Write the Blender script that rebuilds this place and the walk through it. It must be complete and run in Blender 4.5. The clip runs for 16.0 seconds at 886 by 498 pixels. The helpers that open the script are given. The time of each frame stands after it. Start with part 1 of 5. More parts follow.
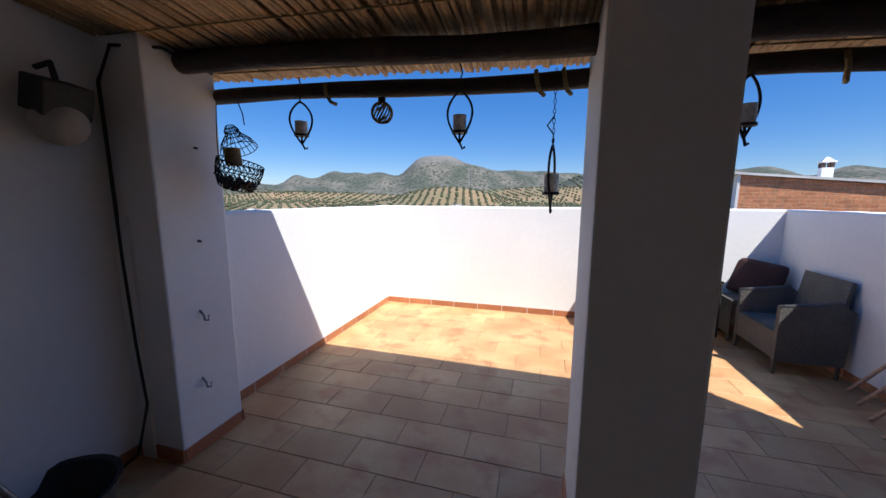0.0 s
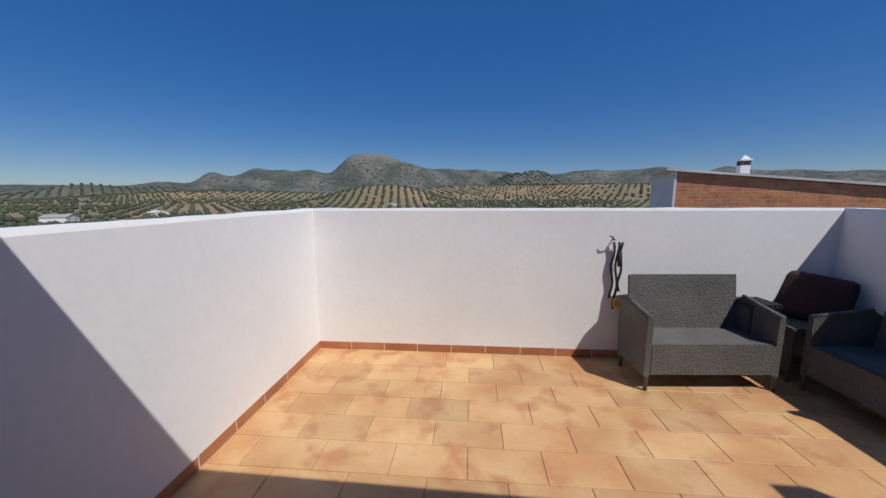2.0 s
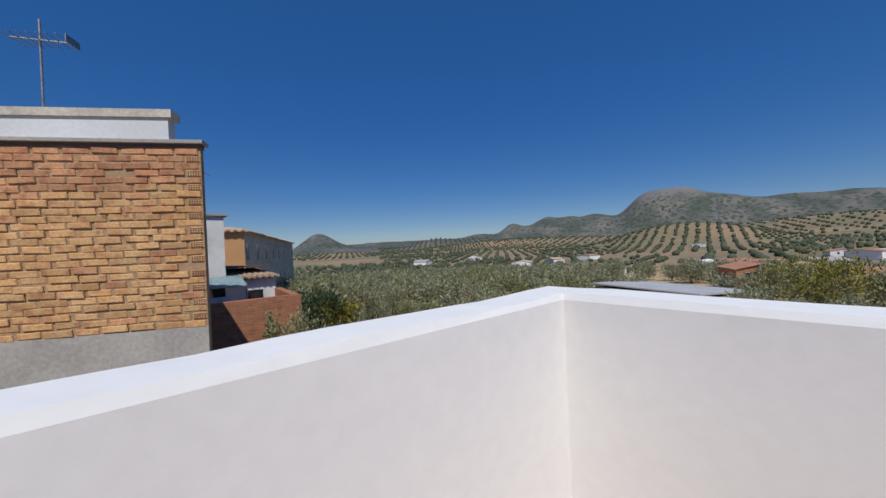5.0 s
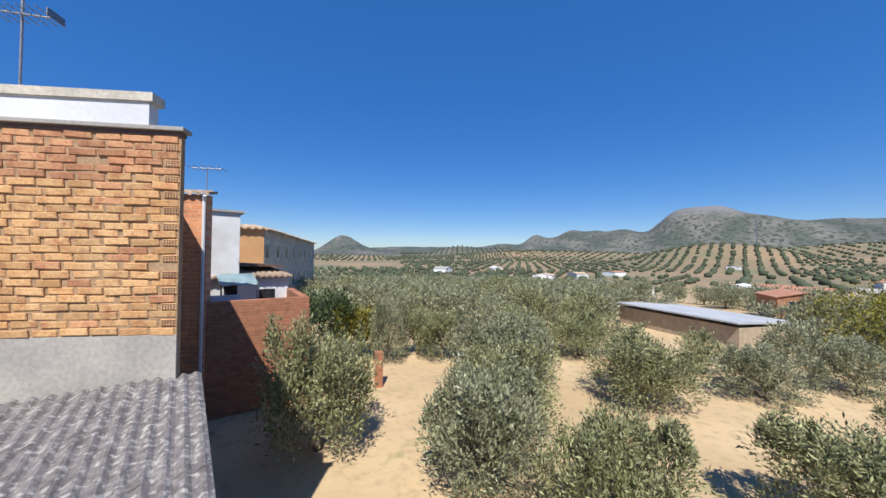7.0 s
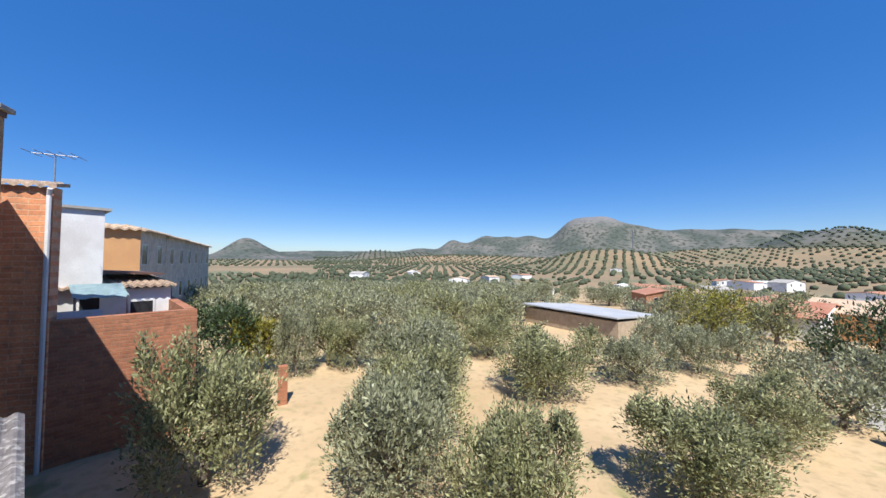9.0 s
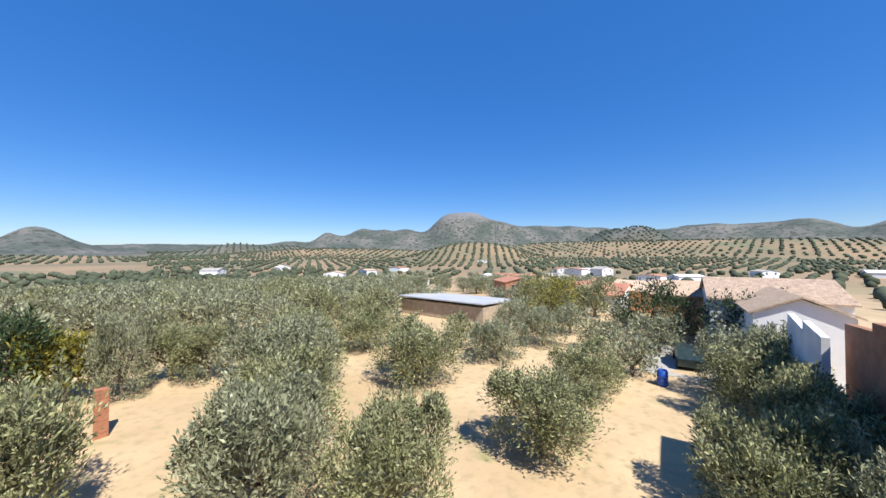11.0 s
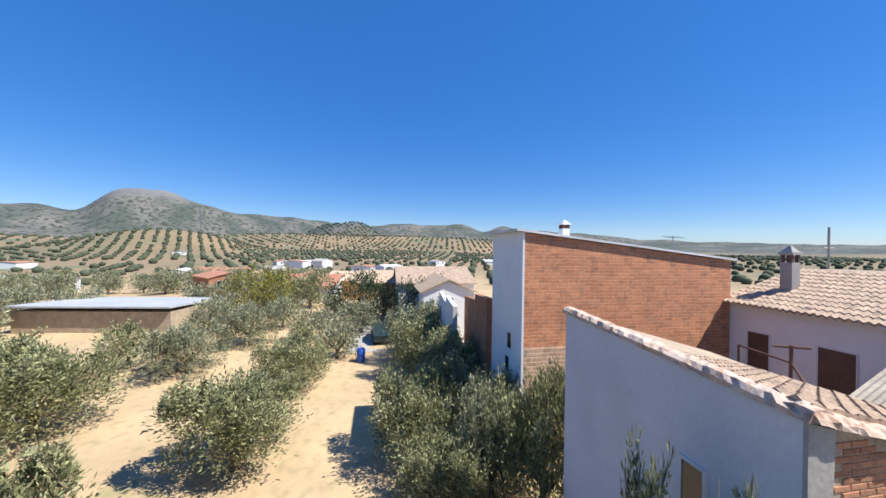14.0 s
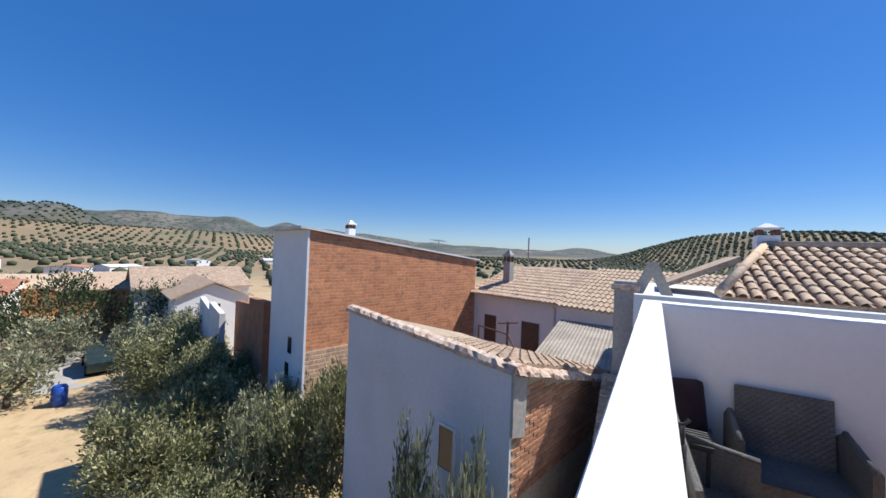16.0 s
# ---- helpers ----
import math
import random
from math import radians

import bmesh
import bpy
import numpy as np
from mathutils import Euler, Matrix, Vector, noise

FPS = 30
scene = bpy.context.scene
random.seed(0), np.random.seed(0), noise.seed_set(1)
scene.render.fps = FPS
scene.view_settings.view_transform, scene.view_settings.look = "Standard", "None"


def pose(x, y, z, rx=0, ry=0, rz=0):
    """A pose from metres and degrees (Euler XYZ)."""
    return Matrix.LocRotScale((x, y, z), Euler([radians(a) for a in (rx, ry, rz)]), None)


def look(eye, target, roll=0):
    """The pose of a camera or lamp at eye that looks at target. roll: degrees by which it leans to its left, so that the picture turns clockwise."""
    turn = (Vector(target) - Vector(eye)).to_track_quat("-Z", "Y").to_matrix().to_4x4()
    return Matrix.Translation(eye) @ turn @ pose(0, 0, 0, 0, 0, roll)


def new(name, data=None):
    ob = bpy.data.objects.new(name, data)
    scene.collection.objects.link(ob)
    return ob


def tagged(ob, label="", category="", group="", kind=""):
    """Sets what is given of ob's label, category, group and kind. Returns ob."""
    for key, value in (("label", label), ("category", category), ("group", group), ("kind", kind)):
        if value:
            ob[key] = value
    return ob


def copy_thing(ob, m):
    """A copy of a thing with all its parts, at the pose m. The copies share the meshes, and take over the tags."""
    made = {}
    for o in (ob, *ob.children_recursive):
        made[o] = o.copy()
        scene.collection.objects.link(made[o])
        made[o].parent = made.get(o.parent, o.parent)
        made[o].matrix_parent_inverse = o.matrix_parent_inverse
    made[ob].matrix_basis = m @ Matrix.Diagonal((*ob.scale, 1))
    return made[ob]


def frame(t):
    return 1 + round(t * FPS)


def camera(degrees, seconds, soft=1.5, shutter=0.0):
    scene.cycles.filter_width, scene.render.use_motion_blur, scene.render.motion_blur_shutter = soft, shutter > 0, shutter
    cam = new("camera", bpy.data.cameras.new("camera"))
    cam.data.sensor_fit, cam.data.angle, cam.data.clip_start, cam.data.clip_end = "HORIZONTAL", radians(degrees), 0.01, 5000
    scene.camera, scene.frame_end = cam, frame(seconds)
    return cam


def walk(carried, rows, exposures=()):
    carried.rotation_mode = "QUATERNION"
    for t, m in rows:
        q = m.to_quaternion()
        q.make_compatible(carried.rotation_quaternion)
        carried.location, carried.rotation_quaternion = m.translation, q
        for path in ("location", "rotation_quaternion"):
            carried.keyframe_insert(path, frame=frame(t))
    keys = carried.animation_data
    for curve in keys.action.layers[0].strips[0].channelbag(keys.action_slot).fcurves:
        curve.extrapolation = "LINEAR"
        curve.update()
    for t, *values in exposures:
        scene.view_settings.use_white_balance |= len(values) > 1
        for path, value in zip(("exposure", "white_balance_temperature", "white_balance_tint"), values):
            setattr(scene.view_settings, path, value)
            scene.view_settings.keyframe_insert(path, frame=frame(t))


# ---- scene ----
cam = camera(104.0, 16.0, soft=1.5)
PATH = [
    (0.0, 2.119, -4.635, 1.517, 81.78, -0.25, 15.4),
    (0.5, 1.906, -4.312, 1.497, 79.96, -0.05, 18.55),
    (1.0, 1.702, -3.945, 1.499, 80.29, 0.23, 20.72),
    (1.5, 1.596, -3.567, 1.515, 81.07, 0.14, 18.83),
    (2.0, 1.546, -3.252, 1.526, 81.48, 0.22, 4.79),
    (2.5, 1.596, -2.903, 1.526, 82.62, -0.49, -2.4),
    (3.0, 1.535, -2.535, 1.514, 84.85, -1.75, 0.25),
    (3.5, 1.342, -2.173, 1.561, 84.7, 1.82, 12.71),
    (4.0, 1.261, -1.765, 1.577, 87.39, 0.97, 30.5),
    (4.5, 0.977, -1.368, 1.561, 89.03, 0.87, 40.6),
    (5.0, 0.619, -1.036, 1.586, 89.89, 2.63, 49.5),
    (7.5, 0.066, -0.021, 1.73, 91.45, -0.75, 52.89),
    (8.0, 0.115, 0.05, 1.762, 91.41, -0.59, 48.51),
    (8.5, 0.16, 0.09, 1.769, 91.17, -0.78, 43.08),
    (9.0, 0.225, 0.10, 1.77, 91.99, -0.42, 39.55),
    (9.5, 0.29, 0.09, 1.772, 91.85, -0.58, 33.96),
    (12.0, 0.40, 0.0, 1.753, 90.83, 0.04, 10.39),
    (12.5, 0.544, -0.019, 1.761, 90.89, -0.75, 5.19),
    (13.0, 0.736, -0.028, 1.761, 89.92, -1.07, -1.35),
    (13.5, 0.887, -0.007, 1.762, 89.63, -0.33, -14.06),
    (14.0, 1.079, 0.06, 1.786, 89.88, -0.84, -24.16),
    (14.5, 1.133, 0.115, 1.78, 90.23, -1.27, -33.57),
    (15.0, 1.152, 0.13, 1.779, 90.73, -1.56, -42.78),
    (15.5, 1.127, 0.095, 1.79, 90.67, -1.59, -51.01),
    (16.0, 1.126, 0.046, 1.788, 90.65, -2.09, -58.36),
]
EXPOSURE = [(0.0, 0.5), (0.6, 0.35), (1.0, 0.15), (2.0, -0.42), (3.0, -0.30), (4.0, -0.42), (5.2, -0.45), (7.3, 0.42), (9.0, 0.52),
            (12.0, 0.62), (14.0, 0.6), (16.0, 0.32)]
walk(cam, [(t, pose(x, y, z, rx, ry, rz)) for t, x, y, z, rx, ry, rz in PATH], EXPOSURE)

# ---- light ----
SUN = Vector((0.577, -0.468, 1.0)).normalized()
world = bpy.data.worlds.new("world")
scene.world = world
world.use_nodes = True
sky = world.node_tree.nodes.new("ShaderNodeTexSky")
sky.sky_type = "NISHITA"
sky.sun_disc = False
sky.sun_elevation = math.asin(SUN.z)
sky.sun_rotation = math.atan2(SUN.x, SUN.y)
sky.altitude = 600
sky.air_density = 1.0
sky.dust_density = 0.25
sky.ozone_density = 3.0
deep = world.node_tree.nodes.new("ShaderNodeHueSaturation")
deep.inputs["Saturation"].default_value = 1.4
deep.inputs["Hue"].default_value = 0.511
world.node_tree.links.new(sky.outputs[0], deep.inputs["Color"])
clear = world.node_tree.nodes.new("ShaderNodeMix")
clear.data_type = "RGBA"
clear.inputs[0].default_value = 0.40
clear.inputs[7].default_value = (0.55, 1.9, 5.5, 1)
world.node_tree.links.new(deep.outputs[0], clear.inputs[6])
world.node_tree.links.new(clear.outputs[2], world.node_tree.nodes["Background"].inputs[0])
world.node_tree.nodes["Background"].inputs[1].default_value = 0.1
sun = new("sun", bpy.data.lights.new("sun", "SUN"))
sun.data.energy, sun.data.angle, sun.data.color = 5.0, radians(0.5), (1.0, 0.965, 0.915)
sun.matrix_world = look(SUN * 50, (0, 0, 0))

# ---- materials ----
def material(name, a, b, scale=3.0, rough=0.85, bump=0.0, fine=40.0, metal=0.0, c=None, amount=0.35, random=0.0):
    """Two colours mixed by a broad noise, speckled by a fine one, with fine relief. c: a third colour in patches."""
    m = bpy.data.materials.new(name)
    m.use_nodes = True
    n, l = m.node_tree.nodes, m.node_tree.links
    p = n["Principled BSDF"]
    p.inputs["Roughness"].default_value, p.inputs["Metallic"].default_value = rough, metal
    co, place = n.new("ShaderNodeTexCoord"), n.new("ShaderNodeNewGeometry")
    big, small = n.new("ShaderNodeTexNoise"), n.new("ShaderNodeTexNoise")
    big.inputs["Scale"].default_value, big.inputs["Detail"].default_value = scale, 5
    small.inputs["Scale"].default_value, small.inputs["Detail"].default_value = fine, 4
    ramp = n.new("ShaderNodeValToRGB")
    ramp.color_ramp.elements[0].position, ramp.color_ramp.elements[1].position = 0.36, 0.64
    ramp.color_ramp.elements[0].color, ramp.color_ramp.elements[1].color = (*a, 1), (*b, 1)
    for t in (big, small):
        l.new(place.outputs["Position"], t.inputs["Vector"])
    l.new(big.outputs["Fac"], ramp.inputs[0])
    col = ramp.outputs[0]
    if c:
        spot, mix = n.new("ShaderNodeTexNoise"), n.new("ShaderNodeMix")
        spot.inputs["Scale"].default_value, spot.inputs["Detail"].default_value = scale * 2.3, 6
        l.new(place.outputs["Position"], spot.inputs["Vector"])
        r = n.new("ShaderNodeMapRange")
        r.inputs[1].default_value, r.inputs[2].default_value = 0.52, 0.66
        l.new(spot.outputs["Fac"], r.inputs[0])
        mix.data_type = "RGBA"
        l.new(r.outputs[0], mix.inputs[0]), l.new(col, mix.inputs[6])
        mix.inputs[7].default_value = (*c, 1)
        col = mix.outputs[2]
    hsv = n.new("ShaderNodeHueSaturation")
    r = n.new("ShaderNodeMapRange")
    r.inputs[3].default_value, r.inputs[4].default_value = 1 - amount, 1 + amount
    r.inputs[1].default_value, r.inputs[2].default_value = 0.25, 0.75
    l.new(small.outputs["Fac"], r.inputs[0])
    val = r.outputs[0]
    if random:
        info, rr, mul = n.new("ShaderNodeObjectInfo"), n.new("ShaderNodeMapRange"), n.new("ShaderNodeMath")
        rr.inputs[3].default_value, rr.inputs[4].default_value = 1 - random, 1 + random
        mul.operation = "MULTIPLY"
        l.new(info.outputs["Random"], rr.inputs[0]), l.new(rr.outputs[0], mul.inputs[0]), l.new(val, mul.inputs[1])
        val = mul.outputs[0]
    l.new(val, hsv.inputs["Value"]), l.new(col, hsv.inputs["Color"]), l.new(hsv.outputs[0], p.inputs["Base Color"])
    if bump:
        b_ = n.new("ShaderNodeBump")
        b_.inputs["Strength"].default_value, b_.inputs["Distance"].default_value = bump, 0.02
        l.new(small.outputs["Fac"], b_.inputs["Height"]), l.new(b_.outputs[0], p.inputs["Normal"])
    return m


def brick_material(name, a, b, mortar, length, height, joint=0.012):
    """Brickwork for walls that stay far off, laid along the wall's own x and z."""
    m = material(name, a, b, 1.2, 0.9, 0.0, 14.0, c=tuple(0.62 * v for v in b), amount=0.38)
    n, l = m.node_tree.nodes, m.node_tree.links
    p, co = n["Principled BSDF"], n["Texture Coordinate"]
    sep, comb, t = n.new("ShaderNodeSeparateXYZ"), n.new("ShaderNodeCombineXYZ"), n.new("ShaderNodeTexBrick")
    l.new(co.outputs["Object"], sep.inputs[0]), l.new(sep.outputs[0], comb.inputs[0]), l.new(sep.outputs[2], comb.inputs[1])
    warp, shift = n.new("ShaderNodeTexNoise"), n.new("ShaderNodeMix")
    warp.inputs["Scale"].default_value = 1.6
    l.new(comb.outputs[0], warp.inputs["Vector"])
    shift.data_type, shift.blend_type = "RGBA", "LINEAR_LIGHT"
    shift.inputs[0].default_value = 0.045
    l.new(comb.outputs[0], shift.inputs[6]), l.new(warp.outputs["Color"], shift.inputs[7])
    l.new(shift.outputs[2], t.inputs["Vector"])
    t.inputs["Scale"].default_value, t.inputs["Brick Width"].default_value, t.inputs["Row Height"].default_value = 1, length, height
    t.inputs["Mortar Size"].default_value, t.inputs["Mortar Smooth"].default_value = joint, 0.3
    t.inputs["Color1"].default_value, t.inputs["Color2"].default_value, t.inputs["Mortar"].default_value = (*a, 1), (*b, 1), (*mortar, 1)
    mix = n.new("ShaderNodeMix")
    mix.data_type, mix.blend_type = "RGBA", "MULTIPLY"
    mix.inputs[0].default_value = 0.55
    old = p.inputs["Base Color"].links[0].from_socket
    gain = n.new("ShaderNodeVectorMath")
    gain.operation = "SCALE"
    gain.inputs[3].default_value = 2.1
    l.new(old, gain.inputs[0])
    l.new(t.outputs["Color"], mix.inputs[6]), l.new(gain.outputs[0], mix.inputs[7])
    l.new(mix.outputs[2], p.inputs["Base Color"])
    bp = n.new("ShaderNodeBump")
    bp.invert = True
    bp.inputs["Strength"].default_value, bp.inputs["Distance"].default_value = 0.7, 0.02
    l.new(t.outputs["Fac"], bp.inputs["Height"]), l.new(bp.outputs[0], p.inputs["Normal"])
    return m


def leaf_material(name, a, b):
    m = material(name, a, b, 0.9, 0.6, 0, 6.0, amount=0.3)
    n, l = m.node_tree.nodes, m.node_tree.links
    p = n["Principled BSDF"]
    geo, hue, r = n.new("ShaderNodeNewGeometry"), n.new("ShaderNodeHueSaturation"), n.new("ShaderNodeMapRange")
    r.inputs[3].default_value, r.inputs[4].default_value = 0.42, 1.65
    l.new(geo.outputs["Random Per Island"], r.inputs[0]), l.new(r.outputs[0], hue.inputs["Value"])
    l.new(p.inputs["Base Color"].links[0].from_socket, hue.inputs["Color"]), l.new(hue.outputs[0], p.inputs["Base Color"])
    tr, add = n.new("ShaderNodeBsdfTranslucent"), n.new("ShaderNodeMixShader")
    add.inputs[0].default_value = 0.22
    l.new(hue.outputs[0], tr.inputs[0]), l.new(p.outputs[0], add.inputs[1]), l.new(tr.outputs[0], add.inputs[2])
    l.new(add.outputs[0], n["Material Output"].inputs[0])
    return m


WHITE = material("white_wall_paint", (0.80, 0.80, 0.79), (0.76, 0.76, 0.75), 1.3, 0.8, 0.05, 22, amount=0.025)
GREYWHITE = material("weathered_white_paint", (0.74, 0.74, 0.73), (0.60, 0.59, 0.57), 0.7, 0.85, 0.2, 20, amount=0.08)
OLDWHITE = material("stained_old_plaster", (0.58, 0.53, 0.44), (0.40, 0.37, 0.31), 1.6, 0.95, 0.5, 14, amount=0.2)
# shade of walls out of the sun put into a greyer, bluer white
SHADEWALL = material("pale_shaded_render", (0.66, 0.67, 0.68), (0.58, 0.59, 0.60), 0.6, 0.9, 0.2, 18, amount=0.06)
CEMENT = material("grey_cement", (0.42, 0.39, 0.34), (0.33, 0.31, 0.28), 0.9, 0.95, 0.3, 14, amount=0.15)
TILE = material("terracotta_tile", (0.53, 0.275, 0.12), (0.64, 0.41, 0.20), 1.9, 0.5, 0.04, 30, c=(0.50, 0.24, 0.11), amount=0.05, random=0.13)
SKIRT = material("red_skirting_tile", (0.36, 0.13, 0.06), (0.44, 0.19, 0.09), 3, 0.5, 0.05, 30, amount=0.1, random=0.1)
GROUT = material("grout", (0.50, 0.33, 0.20), (0.42, 0.27, 0.16), 4, 0.95, 0.2, 60)
LOG = material("dark_stained_log", (0.025, 0.016, 0.012), (0.045, 0.028, 0.02), 3, 0.7, 0.5, 25)
CANE = material("dry_cane", (0.36, 0.24, 0.125), (0.48, 0.33, 0.18), 4, 0.7, 0.3, 60, amount=0.3, random=0.2)
IRON = material("black_wrought_iron", (0.02, 0.02, 0.022), (0.035, 0.032, 0.03), 8, 0.55, 0.2, 60, metal=0.6)
WICKER = material("grey_wicker", (0.085, 0.082, 0.076), (0.12, 0.116, 0.106), 3, 0.75, 0.5, 60, amount=0.25)
CUSHION = material("dark_cushion_cloth", (0.05, 0.02, 0.02), (0.07, 0.03, 0.028), 6, 0.95, 0.3, 120)
WAX = material("white_candle_wax", (0.75, 0.73, 0.68), (0.68, 0.66, 0.6), 5, 0.5)
ROPE = material("jute_rope", (0.30, 0.22, 0.10), (0.22, 0.15, 0.07), 8, 0.95, 0.5, 90)
STRAP = material("black_webbing", (0.02, 0.02, 0.022), (0.04, 0.04, 0.045), 8, 0.8, 0.3, 90)
YELLOW = material("yellow_plastic", (0.65, 0.42, 0.04), (0.55, 0.35, 0.03), 5, 0.4)
BLACKP = material("black_rubber", (0.02, 0.02, 0.02), (0.03, 0.03, 0.03), 5, 0.6)
PALEWOOD = material("pale_pink_wood", (0.55, 0.40, 0.33), (0.48, 0.34, 0.27), 6, 0.6, 0.1, 50)
CLAYBLOCK = material("old_clay_block", (0.50, 0.27, 0.11), (0.58, 0.36, 0.17), 2.2, 0.92, 0.6, 22, c=(0.42, 0.20, 0.09), amount=0.22, random=0.2)
REDBRICK = material("red_brick", (0.36, 0.16, 0.085), (0.44, 0.22, 0.12), 2.2, 0.92, 0.5, 30, amount=0.25, random=0.22)
ROUGHBRICK = brick_material("pale_rough_masonry", (0.58, 0.44, 0.32), (0.46, 0.33, 0.23), (0.62, 0.54, 0.45), 0.40, 0.16, 0.03)
CLAYBED = material("clay_mortar_bed", (0.40, 0.26, 0.145), (0.33, 0.21, 0.115), 2, 0.95, 0.5, 25, amount=0.25)
MORTAR = material("old_mortar", (0.45, 0.36, 0.25), (0.36, 0.28, 0.2), 2, 0.95, 0.5, 25, amount=0.25)
BRICKWALL = brick_material("orange_brickwork", (0.62, 0.36, 0.21), (0.48, 0.255, 0.145), (0.56, 0.43, 0.31), 0.42, 0.13, 0.014)
GARDENBRICK = brick_material("garden_brickwork", (0.46, 0.25, 0.15), (0.36, 0.18, 0.105), (0.36, 0.25, 0.17), 0.30, 0.09)
ORANGE = material("orange_render", (0.62, 0.34, 0.15), (0.55, 0.29, 0.13), 0.5, 0.9)
ASBESTOS = material("lichened_fibre_cement", (0.13, 0.115, 0.11), (0.21, 0.19, 0.18), 5, 0.95, 0.6, 16, c=(0.36, 0.34, 0.31), amount=0.3)
ROOFTILE = material("pale_roof_tile", (0.48, 0.34, 0.22), (0.56, 0.42, 0.29), 2.5, 0.85, 0.3, 20, c=(0.36, 0.26, 0.18), amount=0.2, random=0.15)
OLDTILE = material("old_mossy_roof_tile", (0.34, 0.24, 0.17), (0.45, 0.33, 0.23), 2.5, 0.9, 0.4, 20, c=(0.2, 0.16, 0.12), amount=0.3, random=0.2)
REDROOF = material("red_roof_tile", (0.40, 0.17, 0.10), (0.46, 0.24, 0.15), 0.8, 0.9, 0.3, 8, amount=0.2)
METALROOF = material("pale_metal_roof", (0.42, 0.43, 0.43), (0.50, 0.50, 0.49), 0.4, 0.5, 0.0, 5, amount=0.1)
DOORBROWN = material("brown_shutter", (0.10, 0.055, 0.04), (0.13, 0.07, 0.05), 3, 0.6)
DARKGLASS = material("dark_window_glass", (0.02, 0.025, 0.03), (0.03, 0.035, 0.04), 2, 0.15)
STEEL = material("galvanised_steel", (0.32, 0.32, 0.33), (0.25, 0.25, 0.26), 6, 0.5, metal=0.8)
RUST = material("rusty_brown_iron", (0.12, 0.06, 0.04), (0.16, 0.08, 0.05), 8, 0.8)
BLUEP = material("blue_plastic", (0.02, 0.09, 0.42), (0.02, 0.07, 0.35), 3, 0.4)
AWNING = material("pale_blue_awning", (0.36, 0.50, 0.54), (0.46, 0.60, 0.62), 3, 0.8)
BARK = material("olive_bark", (0.11, 0.085, 0.065), (0.17, 0.14, 0.11), 5, 0.95, 0.8, 20)
LEAF_A = leaf_material("olive_leaf", (0.195, 0.205, 0.09), (0.315, 0.315, 0.16))
LEAF_B = leaf_material("silver_olive_leaf", (0.205, 0.215, 0.12), (0.33, 0.335, 0.205))
LEAF_Y = leaf_material("yellowing_leaf", (0.16, 0.16, 0.025), (0.26, 0.22, 0.03))
LEAF_G = leaf_material("dark_green_leaf", (0.035, 0.06, 0.02), (0.06, 0.09, 0.03))
FARLEAF = material("far_olive_foliage", (0.05, 0.062, 0.032), (0.085, 0.1, 0.055), 0.02, 0.9, 0, 0.6, amount=0.3)
SOIL = material("dry_sandy_soil", (0.52, 0.37, 0.20), (0.60, 0.45, 0.27), 0.16, 0.97, 0.6, 2.2, c=(0.44, 0.31, 0.17), amount=0.18)


# ---- mesh helpers ----
def mesh_of(name, bm, mat, smooth=False):
    me = bpy.data.meshes.new(name)
    bm.to_mesh(me)
    bm.free()
    me.materials.append(mat)
    if smooth:
        me.polygons.foreach_set("use_smooth", [True] * len(me.polygons))
    return me


def part(name, bm, mat, parent=None, label="", smooth=False, at=None):
    ob = new(name, mesh_of(name, bm, mat, smooth))
    if parent:
        ob.parent = parent
    if at is not None:
        ob.matrix_basis = at
    if label:
        ob["label"] = label
    return ob


def empty(name, m, label, category, group="", kind=""):
    ob = new(name)
    ob.matrix_basis = m
    return tagged(ob, label, category, group, kind)


def box(x0, x1, y0, y1, z0, z1, bevel=0.0, bm=None):
    bm = bm or bmesh.new()
    r = bmesh.ops.create_cube(bm, size=1, matrix=Matrix.LocRotScale(((x0 + x1) / 2, (y0 + y1) / 2, (z0 + z1) / 2), None, (x1 - x0, y1 - y0, z1 - z0)))
    if bevel:
        es = list({e for v in r["verts"] for e in v.link_edges})
        bmesh.ops.bevel(bm, geom=es, offset=bevel, segments=2, affect="EDGES", profile=0.6)
    return bm


def tube(bm, pts, r, sides=8, cap=True, radii=None):
    """A round rod swept along the points."""
    pts = [Vector(p) for p in pts]
    rings = []
    up = Vector((0.31, 0.22, 0.93))
    for i, p in enumerate(pts):
        d = (pts[min(i + 1, len(pts) - 1)] - pts[max(i - 1, 0)]).normalized()
        u = d.cross(up)
        u = u.normalized() if u.length > 1e-3 else Vector((1, 0, 0))
        v = d.cross(u).normalized()
        rr = radii[i] if radii else r
        rings.append([bm.verts.new(p + (u * math.cos(a) + v * math.sin(a)) * rr) for a in (2 * math.pi * k / sides for k in range(sides))])
    for a, b in zip(rings, rings[1:]):
        for k in range(sides):
            bm.faces.new((a[k], a[(k + 1) % sides], b[(k + 1) % sides], b[k]))
    if cap:
        bm.faces.new(rings[0][::-1]), bm.faces.new(rings[-1])
    return bm


def prism(poly, depth, bm=None):
    """A polygon in x, z, carried along y by depth."""
    bm = bm or bmesh.new()
    a = [bm.verts.new((x, 0, z)) for x, z in poly]
    b = [bm.verts.new((x, depth, z)) for x, z in poly]
    n = len(poly)
    bm.faces.new(a), bm.faces.new(b[::-1])
    for i in range(n):
        bm.faces.new((a[i], b[i], b[(i + 1) % n], a[(i + 1) % n]))
    bmesh.ops.recalc_face_normals(bm, faces=bm.faces)
    return bm


def ring(r, n, z=0.0, cx=0.0, cy=0.0):
    return [(cx + r * math.cos(2 * math.pi * k / n), cy + r * math.sin(2 * math.pi * k / n), z) for k in range(n + 1)]


